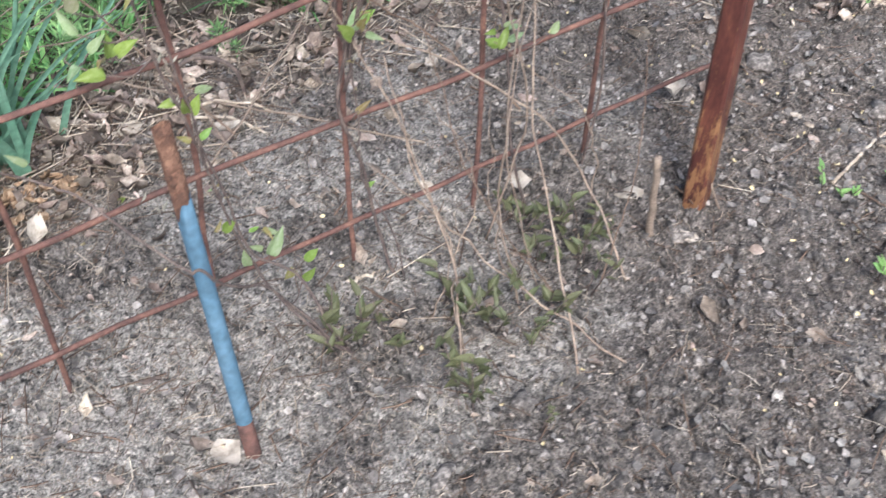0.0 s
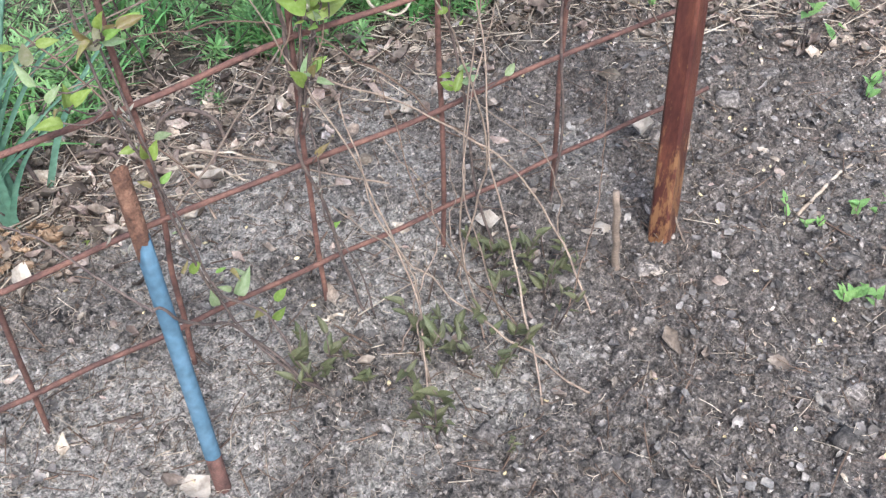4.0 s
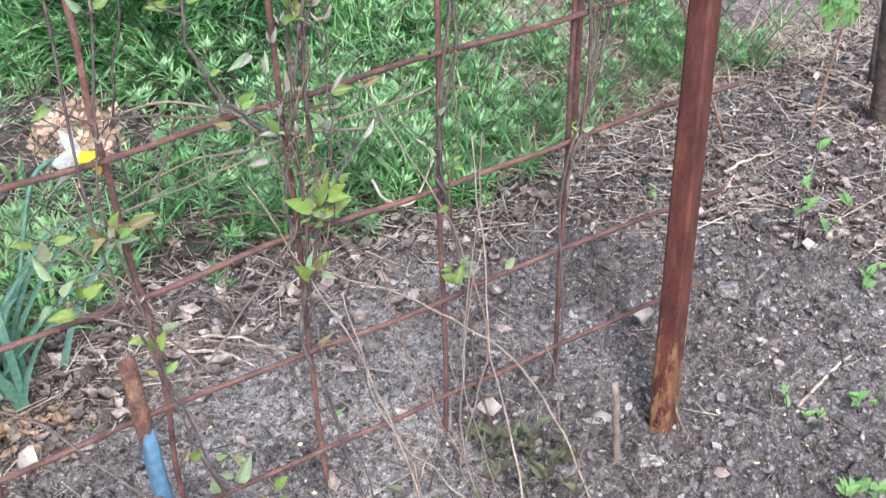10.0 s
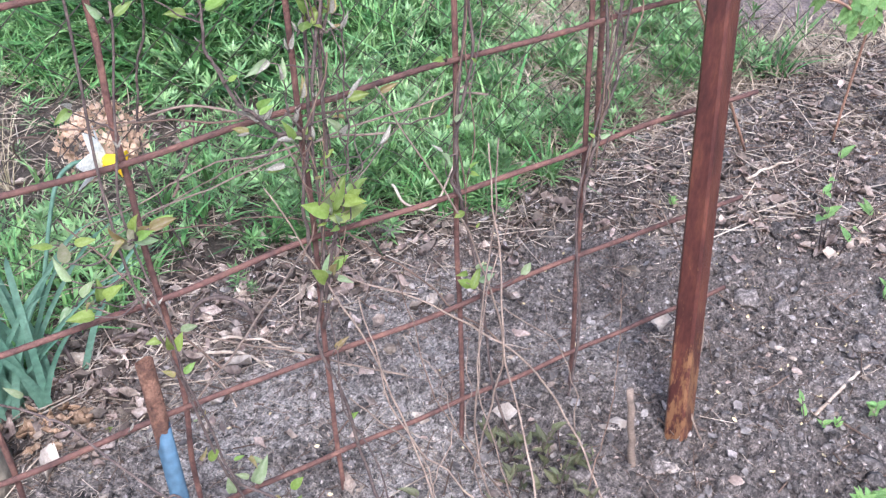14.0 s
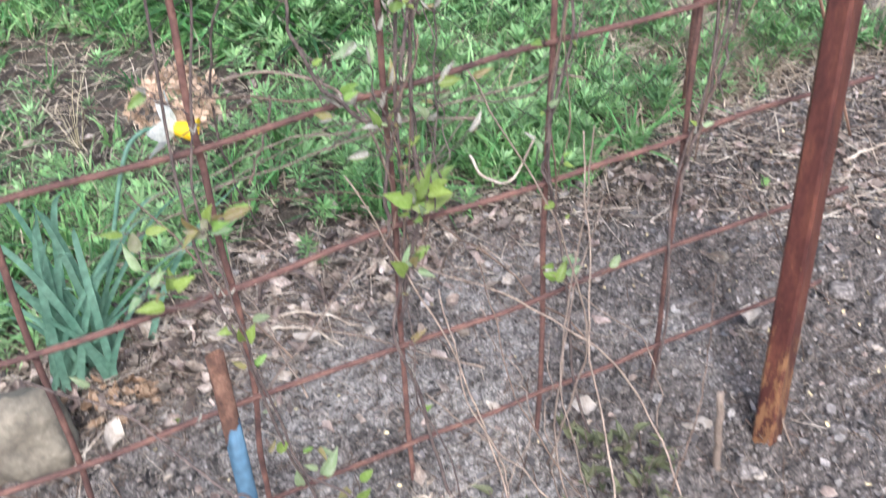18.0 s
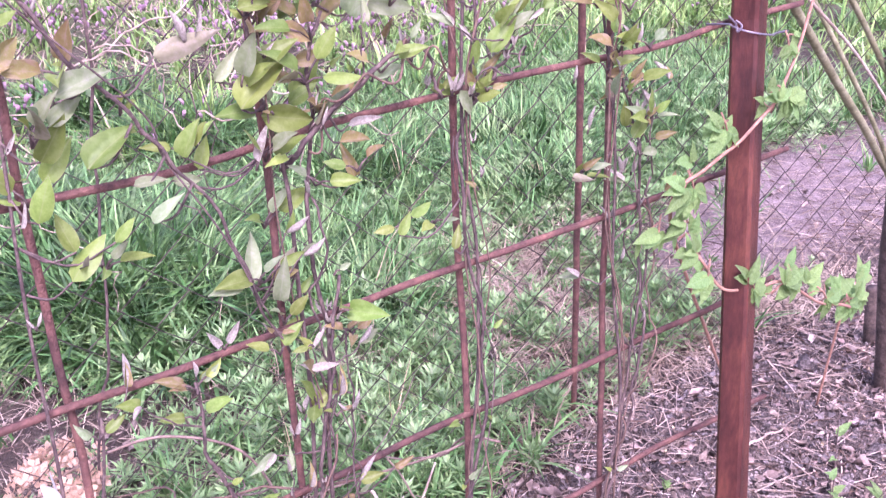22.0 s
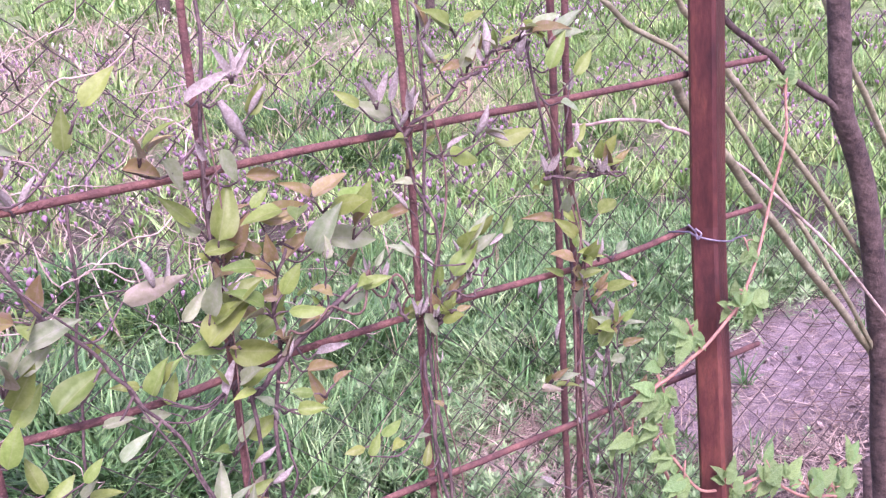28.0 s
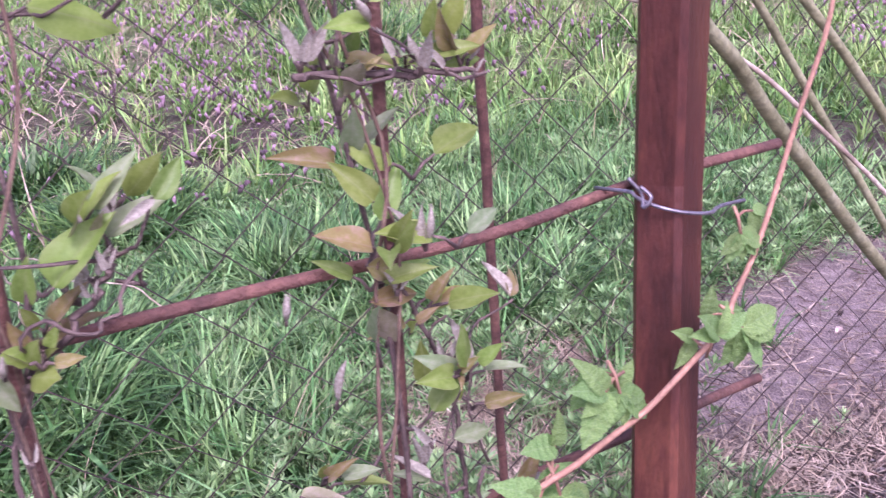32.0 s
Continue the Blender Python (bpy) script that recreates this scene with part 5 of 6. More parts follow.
clematis("young clematis shoots with silvery buds on the rusty mesh", (-0.15, -0.06, 0),
         [[(-0.15, -0.06, 0), (-0.2, -0.02, 0.25), (-0.19, -0.02, 0.5), (-0.22, -0.02, 0.64)],
          [(-0.195, -0.02, 0.42), (-0.16, -0.02, 0.55), (-0.15, -0.02, 0.8)]],
         [(-0.255, 0.637, 4, 0.035, s), (-0.218, 0.618, 4, 0.04, s), (-0.174, 0.503, 3, 0.045, g), (-0.197, 0.413, 4, 0.035, g),
          (-0.16, 0.72, 3, 0.035, s), (-0.21, 0.7, 2, 0.035, s), (-0.15, 0.8, 3, 0.03, b), (-0.19, 0.56, 2, 0.03, b)], 303, 0.0014,
         blades=[(-0.19, 0.49, 15, 0.056, "g"), (-0.185, 0.5, 70, 0.05, "g"), (-0.19, 0.5, 140, 0.05, "g"), (-0.188, 0.495, 105, 0.045, "e"), (-0.2, 0.41, 30, 0.042, "g"), (-0.205, 0.41, 120, 0.042, "g"), (-0.2, 0.41, 75, 0.04, "e"), (-0.25, 0.64, 150, 0.045, "s")])
clematis("clematis with sparse paired leaves winding up the rusty mesh", (0.05, -0.06, 0),
         [[(0.05, -0.06, 0), (0.03, -0.03, 0.15), (0.012, -0.012, 0.35), (-0.012, -0.012, 0.55), (0.012, -0.01, 0.8), (-0.01, -0.014, 1.0), (0.012, -0.012, 1.2), (0.0, -0.012, 1.38)],
          [(0.0, -0.012, 0.42), (-0.014, -0.012, 0.5), (0.013, -0.014, 0.7), (-0.012, -0.014, 0.9), (0.01, -0.016, 1.05), (-0.03, -0.02, 1.19)],
          [(-0.02, -0.02, 1.17), (0.04, -0.03, 1.21), (0.1, -0.02, 1.235), (0.16, -0.02, 1.25)],
          [(0.0, -0.02, 0.985), (0.03, -0.03, 1.02), (0.045, -0.03, 1.04)]],
         [(-0.028, 1.0, 3, 0.04, s), (0.0, 0.986, 3, 0.036, g), (-0.075, 0.878, 2, 0.032, g), (-0.03, 0.864, 2, 0.03, g),
          (0.033, 1.046, 3, 0.04, g), (0.053, 1.048, 2, 0.036, g), (0.051, 1.248, 3, 0.045, g), (0.058, 1.138, 1, 0.055, g),
          (0.033, 1.159, 1, 0.05, s), (-0.052, 1.2, 4, 0.045, s), (-0.02, 1.19, 3, 0.035, s), (0.1, 1.24, 3, 0.042, g),
          (0.009, 0.323, 4, 0.036, g), (-0.035, 0.653, 2, 0.024, g), (-0.019, 0.556, 2, 0.024, g)], 304,
         blades=[(0.029, 1.146, -16, 0.048, "g"), (0.039, 1.224, 59, 0.041, "e"), (0.068, 1.231, 84, 0.037, "s"), (-0.030, 1.182, 139, 0.050, "e"), (-0.066, 1.204, 139, 0.030, "g"), (-0.034, 1.203, 69, 0.037, "s"), (0.017, 1.031, 54, 0.046, "g"), (0.044, 1.045, 34, 0.040, "e"), (-0.045, 1.008, -11, 0.034, "g"), (-0.016, 1.002, -71, 0.031, "e"), (-0.088, 0.878, 59, 0.028, "g"), (-0.032, 0.849, 69, 0.028, "g"), (0.018, 1.153, 34, 0.028, "s")] + [(0.0, 0.31, 60, 0.036, "g"), (0.005, 0.31, 140, 0.034, "g"), (0.08, 0.3, 20, 0.03, "e"), (0.01, 0.32, 10, 0.03, "e")])
clematis("clematis with pinkish bronze leaves beside a rusty rod", (0.18, -0.02, 0),
         [[(0.18, -0.02, 0), (0.188, -0.014, 0.2), (0.185, -0.01, 0.4), (0.215, -0.01, 0.6), (0.19, -0.012, 0.8), (0.185, -0.014, 0.98), (0.15, -0.015, 1.12), (0.13, -0.015, 1.26)],
          [(0.186, -0.01, 0.36), (0.21, -0.012, 0.5), (0.235, -0.012, 0.7), (0.225, -0.014, 0.88), (0.19, -0.014, 0.99)],
          [(0.19, -0.012, 0.42), (0.23, -0.02, 0.6), (0.24, -0.02, 0.85)],
          [(0.14, -0.02, 1.1), (0.19, -0.03, 1.095), (0.235, -0.03, 1.09)]],
         [(0.176, 1.04, 3, 0.042, g), (0.203, 1.035, 2, 0.04, g), (0.184, 0.998, 4, 0.04, b), (0.209, 0.956, 3, 0.04, b),
          (0.222, 0.916, 4, 0.036, g), (0.231, 0.891, 2, 0.034, g), (0.142, 0.866, 2, 0.034, g), (0.203, 0.856, 3, 0.036, s),
          (0.154, 1.227, 4, 0.045, g), (0.134, 0.878, 2, 0.03, g), (0.24, 1.091, 1, 0.045, g), (0.144, 1.101, 3, 0.04, s),
          (0.156, 1.076, 2, 0.036, g), (0.174, 0.98, 3, 0.036, b), (0.122, 0.979, 2, 0.026, s), (0.2, 0.47, 2, 0.022, g)], 305, tufts=[(0.18, 0.97, 0.015, 0.04, 4)],
         blades=[(0.144, 1.208, 69, 0.046, "g"), (0.170, 1.199, 49, 0.038, "g"), (0.102, 1.224, 84, 0.038, "s"), (0.144, 1.178, -21, 0.032, "e"), (0.183, 1.017, 64, 0.036, "g"), (0.175, 1.032, 129, 0.034, "g"), (0.219, 1.093, 4, 0.032, "g"), (0.199, 0.906, 49, 0.038, "g"), (0.207, 0.912, 99, 0.032, "g"), (0.117, 0.883, -16, 0.028, "g"), (0.188, 0.946, 119, 0.038, "b"), (0.172, 0.975, -1, 0.038, "b"), (0.168, 0.999, -26, 0.034, "b"), (0.208, 0.888, -1, 0.031, "e")])

# ---- low dark shoots on the soil ----
def shoot(x, y, n, size, seed, label, key="darkleaf", lean=(0, 0), leafy=1.0):
    r = np.random.default_rng(seed)
    plant = thing("seedling", (x, y, 0), label, "plant")
    for j in range(n):
        a = r.uniform(0, 6.3)
        d = np.array([np.cos(a) * 0.5 + lean[0], np.sin(a) * 0.5 + lean[1], 1.3])
        h = size * r.uniform(0.5, 1.3)
        b0 = np.array([x + 0.012 * r.normal(), y + 0.012 * r.normal(), rise(x, y) - 0.003])
        top = b0 + d * h
        stem = part("stem", tube(np.array([b0, (b0 + top) / 2 + [0, 0, 0.1 * h], top]), [0.0012, 0.001, 0.0007], 5), M["stem"], plant)
        for q in range(4):
            t = r.uniform(0.35, 1)
            e = r.uniform(0, 6.3)
            leaf_at(stem, key, b0 + d * h * t, (np.cos(e), np.sin(e), r.uniform(0.6, 1.8)), (r.normal(0, 0.3), -0.3, 1), leafy * size * r.uniform(0.35, 0.6), r)


for k, (x, y, n, size) in enumerate(((-0.279, -0.125, 6, 0.055), (-0.24, -0.15, 3, 0.045), (-0.176, -0.264, 5, 0.06), (-0.196, -0.29, 3, 0.04), (-0.135, -0.133, 5, 0.055), (-0.127, -0.35, 3, 0.025), (0.071, -0.1, 4, 0.05),
                                     (0.06, -0.15, 3, 0.05), (-0.08, -0.13, 4, 0.045), (0.02, -0.07, 4, 0.055), (-0.12, -0.18, 4, 0.055), (0.0, -0.12, 4, 0.05), (-0.03, -0.2, 4, 0.055), (0.04, -0.2, 4, 0.05), (-0.07, -0.24, 3, 0.045), (0.11, -0.14, 3, 0.04))):
    shoot(x, y, n, size, 400 + k, "cluster of dark young clematis shoots on the soil", leafy=0.95)
for k, (x, y, n, size) in enumerate(((0.476, -0.263, 3, 0.03), (0.55, -0.297, 3, 0.035), (0.388, -0.413, 2, 0.045), (0.43, -0.428, 2, 0.045))):
    shoot(x, y, n, size, 450 + k, "small fresh green shoot coming up from the soil", "rasp")

for k, (x, y, n, size) in enumerate(((0.80, 0.04, 3, 0.12), (0.79, -0.1, 3, 0.04), (0.66, 0.3, 2, 0.03))):
    shoot(x, y, n, size, 480 + k, "upright young shoot with tufts of fresh green leaves", "rasp", leafy=0.45 if size > 0.1 else 1.0)

# ---- dry stems in front of the mesh ----
for k, pts in enumerate(([(-0.173, -0.225, 0), (-0.135, -0.14, 0.09), (-0.15, -0.07, 0.24), (-0.2, -0.02, 0.40), (-0.26, -0.015, 0.55)],
                         [(-0.051, -0.306, 0), (0.0, -0.18, 0.09), (0.01, -0.1, 0.22), (0.02, -0.06, 0.38), (0.03, -0.02, 0.52)],
                         [(0.023, -0.376, 0.003), (-0.03, -0.24, 0.03), (-0.085, -0.13, 0.08), (-0.15, -0.09, 0.2), (-0.165, -0.03, 0.37)],
                         [(-0.06, -0.2, 0), (-0.05, -0.12, 0.12), (-0.03, -0.09, 0.25), (0.03, -0.03, 0.4), (0.05, -0.015, 0.52)],
                         [(0.1, -0.22, 0), (0.09, -0.12, 0.12), (0.02, -0.08, 0.24), (-0.08, -0.04, 0.33), (-0.2, -0.02, 0.42)],
                         [(-0.168, -0.22, 0), (-0.14, -0.15, 0.06), (-0.12, -0.1, 0.12), (-0.2, -0.06, 0.24)],
                         [(0.05, -0.55, 0.003), (0.04, -0.48, 0.012), (-0.01, -0.43, 0.004)],
                         [(0.3, -0.22, 0.003), (0.29, -0.17, 0.05), (0.33, -0.12, 0.2), (0.3, -0.05, 0.34)],
                         [(-0.02, -0.05, 0.0), (0.03, -0.05, 0.16), (0.02, -0.04, 0.32), (-0.05, -0.03, 0.5), (-0.12, -0.02, 0.64)])):
    ob = mesh_of("dry_stem", *tube(wobble(spline(pts, 30), 0.002, 500 + k), np.linspace(0.0018, 0.001, 30), 6), M["tan"])
    tagged(new("dry_stem", ob), "thin tan dry stem leaning against the mesh", "dry stem", "dry stems by the mesh")

stub = mesh_of("cut_stake", *tube(wobble(spline([(0.185, -0.17, -0.02), (0.175, -0.17, 0.07), (0.165, -0.17, 0.162)], 10), 0.001, 5), np.linspace(0.006, 0.005, 10), 8), M["tan"])
tagged(new("cut_stake", stub), "short tan split wooden stake stuck in the soil", "stake")

r = np.random.default_rng(57)
for k in range(6):
    p0 = np.array([r.uniform(-0.2, 0.16), r.uniform(-0.34, -0.08), 0.0])
    p2 = np.array([p0[0] + r.normal(0, 0.14), -0.02, r.uniform(0.1, 0.45)])
    mid = (p0 + p2) / 2 + [r.normal(0, 0.04), -0.02, r.uniform(0.0, 0.06)]
    ob = mesh_of("dry_stem", *tube(wobble(spline([p0, mid, p2], 24), 0.0025, 540 + k), np.linspace(0.0012, 0.0007, 24), 5), M["tan"] if k % 3 else M["twig"])
    tagged(new("dry_stem", ob), "thin tan dry stem leaning against the mesh", "dry stem", "dry stems by the mesh")

# ---- wire tie round the post ----
pc = np.array(POST_TIE)
ang = np.linspace(-3.3, -0.7, 16)
loop = np.stack([pc[0] + 0.0275 * np.cos(ang), pc[1] + 0.0275 * np.sin(ang), pc[2] - 0.002 - 0.016 * np.linspace(0, 1, 16)], -1)
tail = np.vstack([[pc[0] - 0.029, 0.006, 0.993], loop, loop[-1] + [0.012, 0.004, -0.001], loop[-1] + [0.03, 0.004, -0.002]])
wt = thing("wire_tie", (pc[0], pc[1], 0.98), "grey galvanised wire tying the mesh to the post", "wire tie")
loop_ob = part("wire_loop", tube(spline(tail, 50), 0.0012, 6), M["tie"], wt)
part("wire_knot", tube(spline([loop[0] + [-0.004, -0.003, 0.010], loop[1] + [0.002, -0.004, 0.002], loop[2] + [-0.002, -0.005, -0.003], loop[3] + [0.0, -0.003, 0.004], loop[1] + [0, -0.005, 0.007]], 30), 0.0012, 6), M["tie"], loop_ob)

# ---- thin stakes by the fence ----
for x0, y0, x1, y1, rad, h in ((0.71, 0.62, 0.47, 0.34, 0.006, 1.5),):
    ob = mesh_of("thin_stake", *tube(wobble(np.stack([np.linspace(x0, x1, 20), np.linspace(y0, y1, 20), np.linspace(-0.03, h, 20)], -1), 0.0015, 7), rad, 8), M["rust"])
    tagged(new("thin_stake", ob), "thin rusty round stake standing by the chain-link fence", "stake", "stakes by the fence")

# ---- raspberry ----
def raspberry(pts, clusters, seed, label, base, thick=0.0024):
    """A cane with leaves of three toothed leaflets."""
    r = np.random.default_rng(seed)
    plant = thing("raspberry_cane", base, label, "raspberry")
    n = 10 * len(pts)
    part("cane", tube(wobble(spline(pts, n), 0.002, seed), np.linspace(thick, thick * 0.6, n), 7), M["raspcane"], plant)
    for x, y, z, size, turn in clusters:
        at = np.array([x, y, z])
        d0 = np.array([np.cos(turn), -0.35, np.sin(turn)])
        d0 /= np.linalg.norm(d0)
        side = np.array([-d0[2], 0, d0[0]])
        stalk = part("leaf_stalk", tube(np.array([at - d0 * size * 0.5, at - d0 * size * 0.2 + [0, 0, 0.003], at]), 0.0011, 5), M["raspcane"], plant)
        for dd in (d0, 0.35 * d0 + side, 0.35 * d0 - side, 0.9 * d0 + 0.9 * side, 0.9 * d0 - 0.9 * side):
            leaf_at(stalk, "rasp", at, dd + np.array([0, 0, -0.15]), (0.1 * r.normal(), -0.8, 0.55), size * r.uniform(0.5, 0.85), r)
        # a smaller unfolding leaf behind it
        back = at + np.array([0.35 * size * r.normal(), 0.012, 0.35 * size * r.normal()])
        side_stalk = part("leaf_stalk", tube(np.array([at - d0 * size * 0.3, (at + back) / 2 - d0 * size * 0.2, back]), 0.0009, 5), M["raspcane"], plant)
        spin = r.uniform(0, 6.3)
        for j in range(2):
            a = spin + 1.4 * j
            leaf_at(side_stalk, "rasp", back, (np.cos(a), -0.3, np.sin(a) + 0.1), (0.2 * r.normal(), -0.7, 0.6), size * r.uniform(0.45, 0.7), r)


raspberry([(0.63, 0.12, 0.25), (0.35, 0.02, 0.68), (0.245, -0.045, 0.82), (0.279, -0.065, 0.863), (0.322, -0.075, 0.89), (0.367, -0.08, 0.925), (0.398, -0.07, 0.949), (0.438, -0.06, 1.02), (0.462, -0.06, 1.094), (0.478, -0.05, 1.16)],
          [(0.289, -0.07, 0.905, 0.042, 3.3), (0.300, -0.07, 0.90, 0.042, 4.9), (0.36, -0.085, 0.925, 0.034, 1.4), (0.385, -0.08, 0.92, 0.042, -0.9), (0.25, -0.06, 0.845, 0.046, 3.6), (0.265, -0.06, 0.84, 0.044, 4.9),
           (0.262, -0.05, 0.8, 0.04, 2.6), (0.235, -0.04, 0.79, 0.04, 4.2), (0.39, -0.07, 0.975, 0.034, -1.5), (0.475, -0.05, 1.15, 0.03, 1.5), (0.31, -0.02, 0.76, 0.034, 0.4)], 601, "arching raspberry cane with fresh toothed leaves by the post", (0.63, 0.12, 0.0))
raspberry([(1.05, 0.28, 0.05), (0.98, 0.2, 0.36), (0.8, 0.08, 0.45), (0.634, -0.03, 0.553), (0.529, -0.06, 0.61), (0.421, -0.07, 0.677), (0.349, -0.08, 0.695), (0.30, -0.075, 0.72), (0.268, -0.06, 0.765)],
          [(0.28, -0.075, 0.735, 0.04, 4.2), (0.268, -0.065, 0.765, 0.038, 2.6), (0.335, -0.085, 0.715, 0.038, 1.2), (0.35, -0.085, 0.70, 0.034, -1.2), (0.42, -0.075, 0.68, 0.042, 0.7), (0.44, -0.07, 0.675, 0.042, -1.5),
           (0.475, -0.065, 0.66, 0.04, 0.9), (0.53, -0.06, 0.615, 0.046, -1.0), (0.56, -0.05, 0.61, 0.042, 0.6), (0.63, -0.03, 0.56, 0.046, -1.3), (0.66, -0.02, 0.555, 0.046, 0.3), (0.72, 0.03, 0.51, 0.05, -1.2),
           (0.80, 0.08, 0.47, 0.05, 0.8), (0.86, 0.1, 0.44, 0.05, -1.4), (0.94, 0.16, 0.42, 0.05, 0.2)], 602, "low raspberry cane with bright green toothed leaves", (1.05, 0.28, 0.0), 0.0026)

# ---- shrub behind the post ----
shrub = thing("shrub", (1.38, 0.32, 0), "leaning shrub with dark trunk and long green canes", "shrub")
part("trunk", tube(wobble(spline([(1.225, 0.24, -0.02), (1.145, 0.22, 0.3), (1.08, 0.2, 0.6), (1.005, 0.2, 0.9), (0.945, 0.2, 1.02), (0.925, 0.2, 1.18), (0.92, 0.2, 1.4)], 50), 0.0015, 61), np.linspace(0.0205, 0.0168, 50), 12), M["bark"], shrub)
for k, (pts, r0, mat) in enumerate((
        ([(1.75, 0.37, -0.02), (1.19, 0.245, 0.467), (0.996, 0.2, 0.64), (0.6, 0.11, 0.986), (0.48, 0.084, 1.09), (0.42, 0.07, 1.15)], 0.010, "cane"),
        ([(1.7, 0.32, 0.1), (1.0, 0.22, 0.8), (0.66, 0.2, 1.13), (0.54, 0.19, 1.25)], 0.0075, "cane"),
        ([(1.5, 0.28, 0.05), (1.03, 0.2, 0.62), (0.665, 0.2, 1.07), (0.48, 0.2, 1.207), (0.4, 0.2, 1.26)], 0.0062, "cane"),
        ([(0.945, 0.2, 1.01), (0.8, 0.2, 1.10), (0.668, 0.2, 1.19), (0.54, 0.2, 1.28)], 0.0075, "bark"),
        ([(1.3, 0.2, 0.42), (0.87, 0.15, 0.81), (0.6, 0.15, 1.02), (0.5, 0.15, 1.07), (0.45, 0.15, 1.09), (0.33, 0.15, 1.10)], 0.0035, "straw"),
        ([(1.55, 0.4, 0.5), (1.3, 0.33, 0.85), (1.08, 0.3, 1.1), (0.98, 0.3, 1.28)], 0.009, "cane"))):
    part("cane", tube(wobble(spline(pts, 40), 0.002, 620 + k), 0.72 * np.linspace(r0, r0 * 0.8, 40), 9), M[mat], shrub)
cut = mesh_of("cane_stub", *tube(np.array([(1.36, 0.37, -0.01), (1.345, 0.368, 0.09), (1.33, 0.365, 0.19)]), [0.016, 0.014, 0.014], 10), M["bark"])
tagged(new("cane_stub", cut), "short cut-off brown cane stump in the litter", "stump")

# ---- daffodil, dried flower head, hoops, stone ----
daff = thing("daffodil", (-0.54, 0.44, 0), "white and yellow daffodil with blue-green strap leaves", "daffodil")


def strap(pts, w):
    line = spline(pts, 14)
    v, f = [], []
    for i, p in enumerate(line):
        t = i / 13
        ww = w * (1 - t**3) + 0.0006
        v += [p + [-ww, 0, 0], p + [0, 0.3 * ww, -0.1 * ww], p + [ww, 0, 0]]
        if i:
            a = 3 * i
            f += [(a - 3, a - 2, a + 1, a), (a - 2, a - 1, a + 2, a + 1)]
    return np.array(v), f


r = np.random.default_rng(71)
for k in range(34):
    x0, y0 = -0.545 + 0.04 * r.normal(), 0.44 + 0.03 * r.normal()
    lean, h = r.uniform(-0.16, 0.24), r.uniform(0.16, 0.37)
    part("strap_leaf", strap([(x0, y0, -0.005), (x0 + lean * 0.3, y0 - 0.01, h * 0.45), (x0 + lean * 0.75, y0 - 0.02, h * 0.85), (x0 + lean * 1.2, y0 - 0.03, h * r.uniform(0.85, 1.1))], r.uniform(0.0036, 0.0064)), M["dleaf"], daff)
part("stalk", tube(spline([(-0.54, 0.44, 0), (-0.47, 0.46, 0.2), (-0.42, 0.48, 0.33), (-0.385, 0.495, 0.36), (-0.345, 0.5, 0.355)], 24), 0.0035, 7), M["dleaf"], daff)
fc, fdir = np.array([-0.338, 0.5, 0.352]), np.array([0.85, -0.5, -0.2])
fdir /= np.linalg.norm(fdir)
fu = np.cross(fdir, [0, 0, 1.0])
fu /= np.linalg.norm(fu)
fw = np.cross(fu, fdir)
prof = [(0.0, 0.008), (0.008, 0.011), (0.018, 0.0125), (0.028, 0.0145), (0.034, 0.019), (0.036, 0.021)]
v, f, n = [], [], 20
for i, (dist, rad) in enumerate(prof):
    for j in range(n):
        a = 2 * np.pi * j / n
        rr = rad * (1 + (0.06 * np.sin(7 * a) if i > 3 else 0))
        v.append(fc + fdir * dist + rr * (np.cos(a) * fu + np.sin(a) * fw))
        if i:
            f.append(((i - 1) * n + j, (i - 1) * n + (j + 1) % n, i * n + (j + 1) % n, i * n + j))
trumpet = part("trumpet", (np.array(v), f), M["yellow"], daff, "bright yellow trumpet")
for k in range(6):
    a = k * np.pi / 3 + 0.3
    d = np.cos(a) * fu + np.sin(a) * fw
    q = np.cross(fdir, d)
    v, f = [], []
    for i in range(6):
        t = i / 5
        w = 0.017 * np.sin(np.pi * (0.15 + 0.85 * t) ** 0.9) + 0.001
        c = fc + d * 0.052 * t + fdir * (0.006 - 0.03 * t)
        v += [c - q * w, c + fdir * 0.002, c + q * w]
        if i:
            b0 = 3 * i
            f += [(b0 - 3, b0 - 2, b0 + 1, b0), (b0 - 2, b0 - 1, b0 + 2, b0 + 1)]
    part("petal", (np.array(v), f), M["white"], trumpet, "white petal")

hyd = thing("dried_flower_head", (-0.32, 0.6, 0.33), "tan dried hydrangea flower head hanging on a thin stalk", "flower head")
fl_v, fl_f = [], []
for k in range(4):
    a = k * np.pi / 2
    d, q = np.array([np.cos(a), np.sin(a), 0.25]), np.array([-np.sin(a), np.cos(a), 0])
    c = len(fl_v)
    fl_v += [tuple(d * 0.1), tuple(d * 0.6 + q * 0.4), tuple(d * 1.0 + [0, 0, 0.2]), tuple(d * 0.6 - q * 0.4)]
    fl_f.append((c, c + 1, c + 2, c + 3))
floret = mesh_of("floret", fl_v, fl_f, M["hydr"])
r = np.random.default_rng(72)
for k in range(150):
    d = r.normal(size=3)
    d /= np.linalg.norm(d)
    c = np.array([-0.31, 0.6, 0.335]) + d * np.array([0.07, 0.055, 0.05]) * r.uniform(0.75, 1.05)
    m = Vector(d).to_track_quat("Z", "Y").to_matrix().to_4x4()
    placed("floret", floret, Matrix.Translation(Vector(c)) @ m @ pose(0, 0, 0, r.normal() * 20, r.normal() * 20, r.uniform(0, 360)) @ Matrix.Diagonal((0.013, 0.013, 0.013, 1)), hyd)
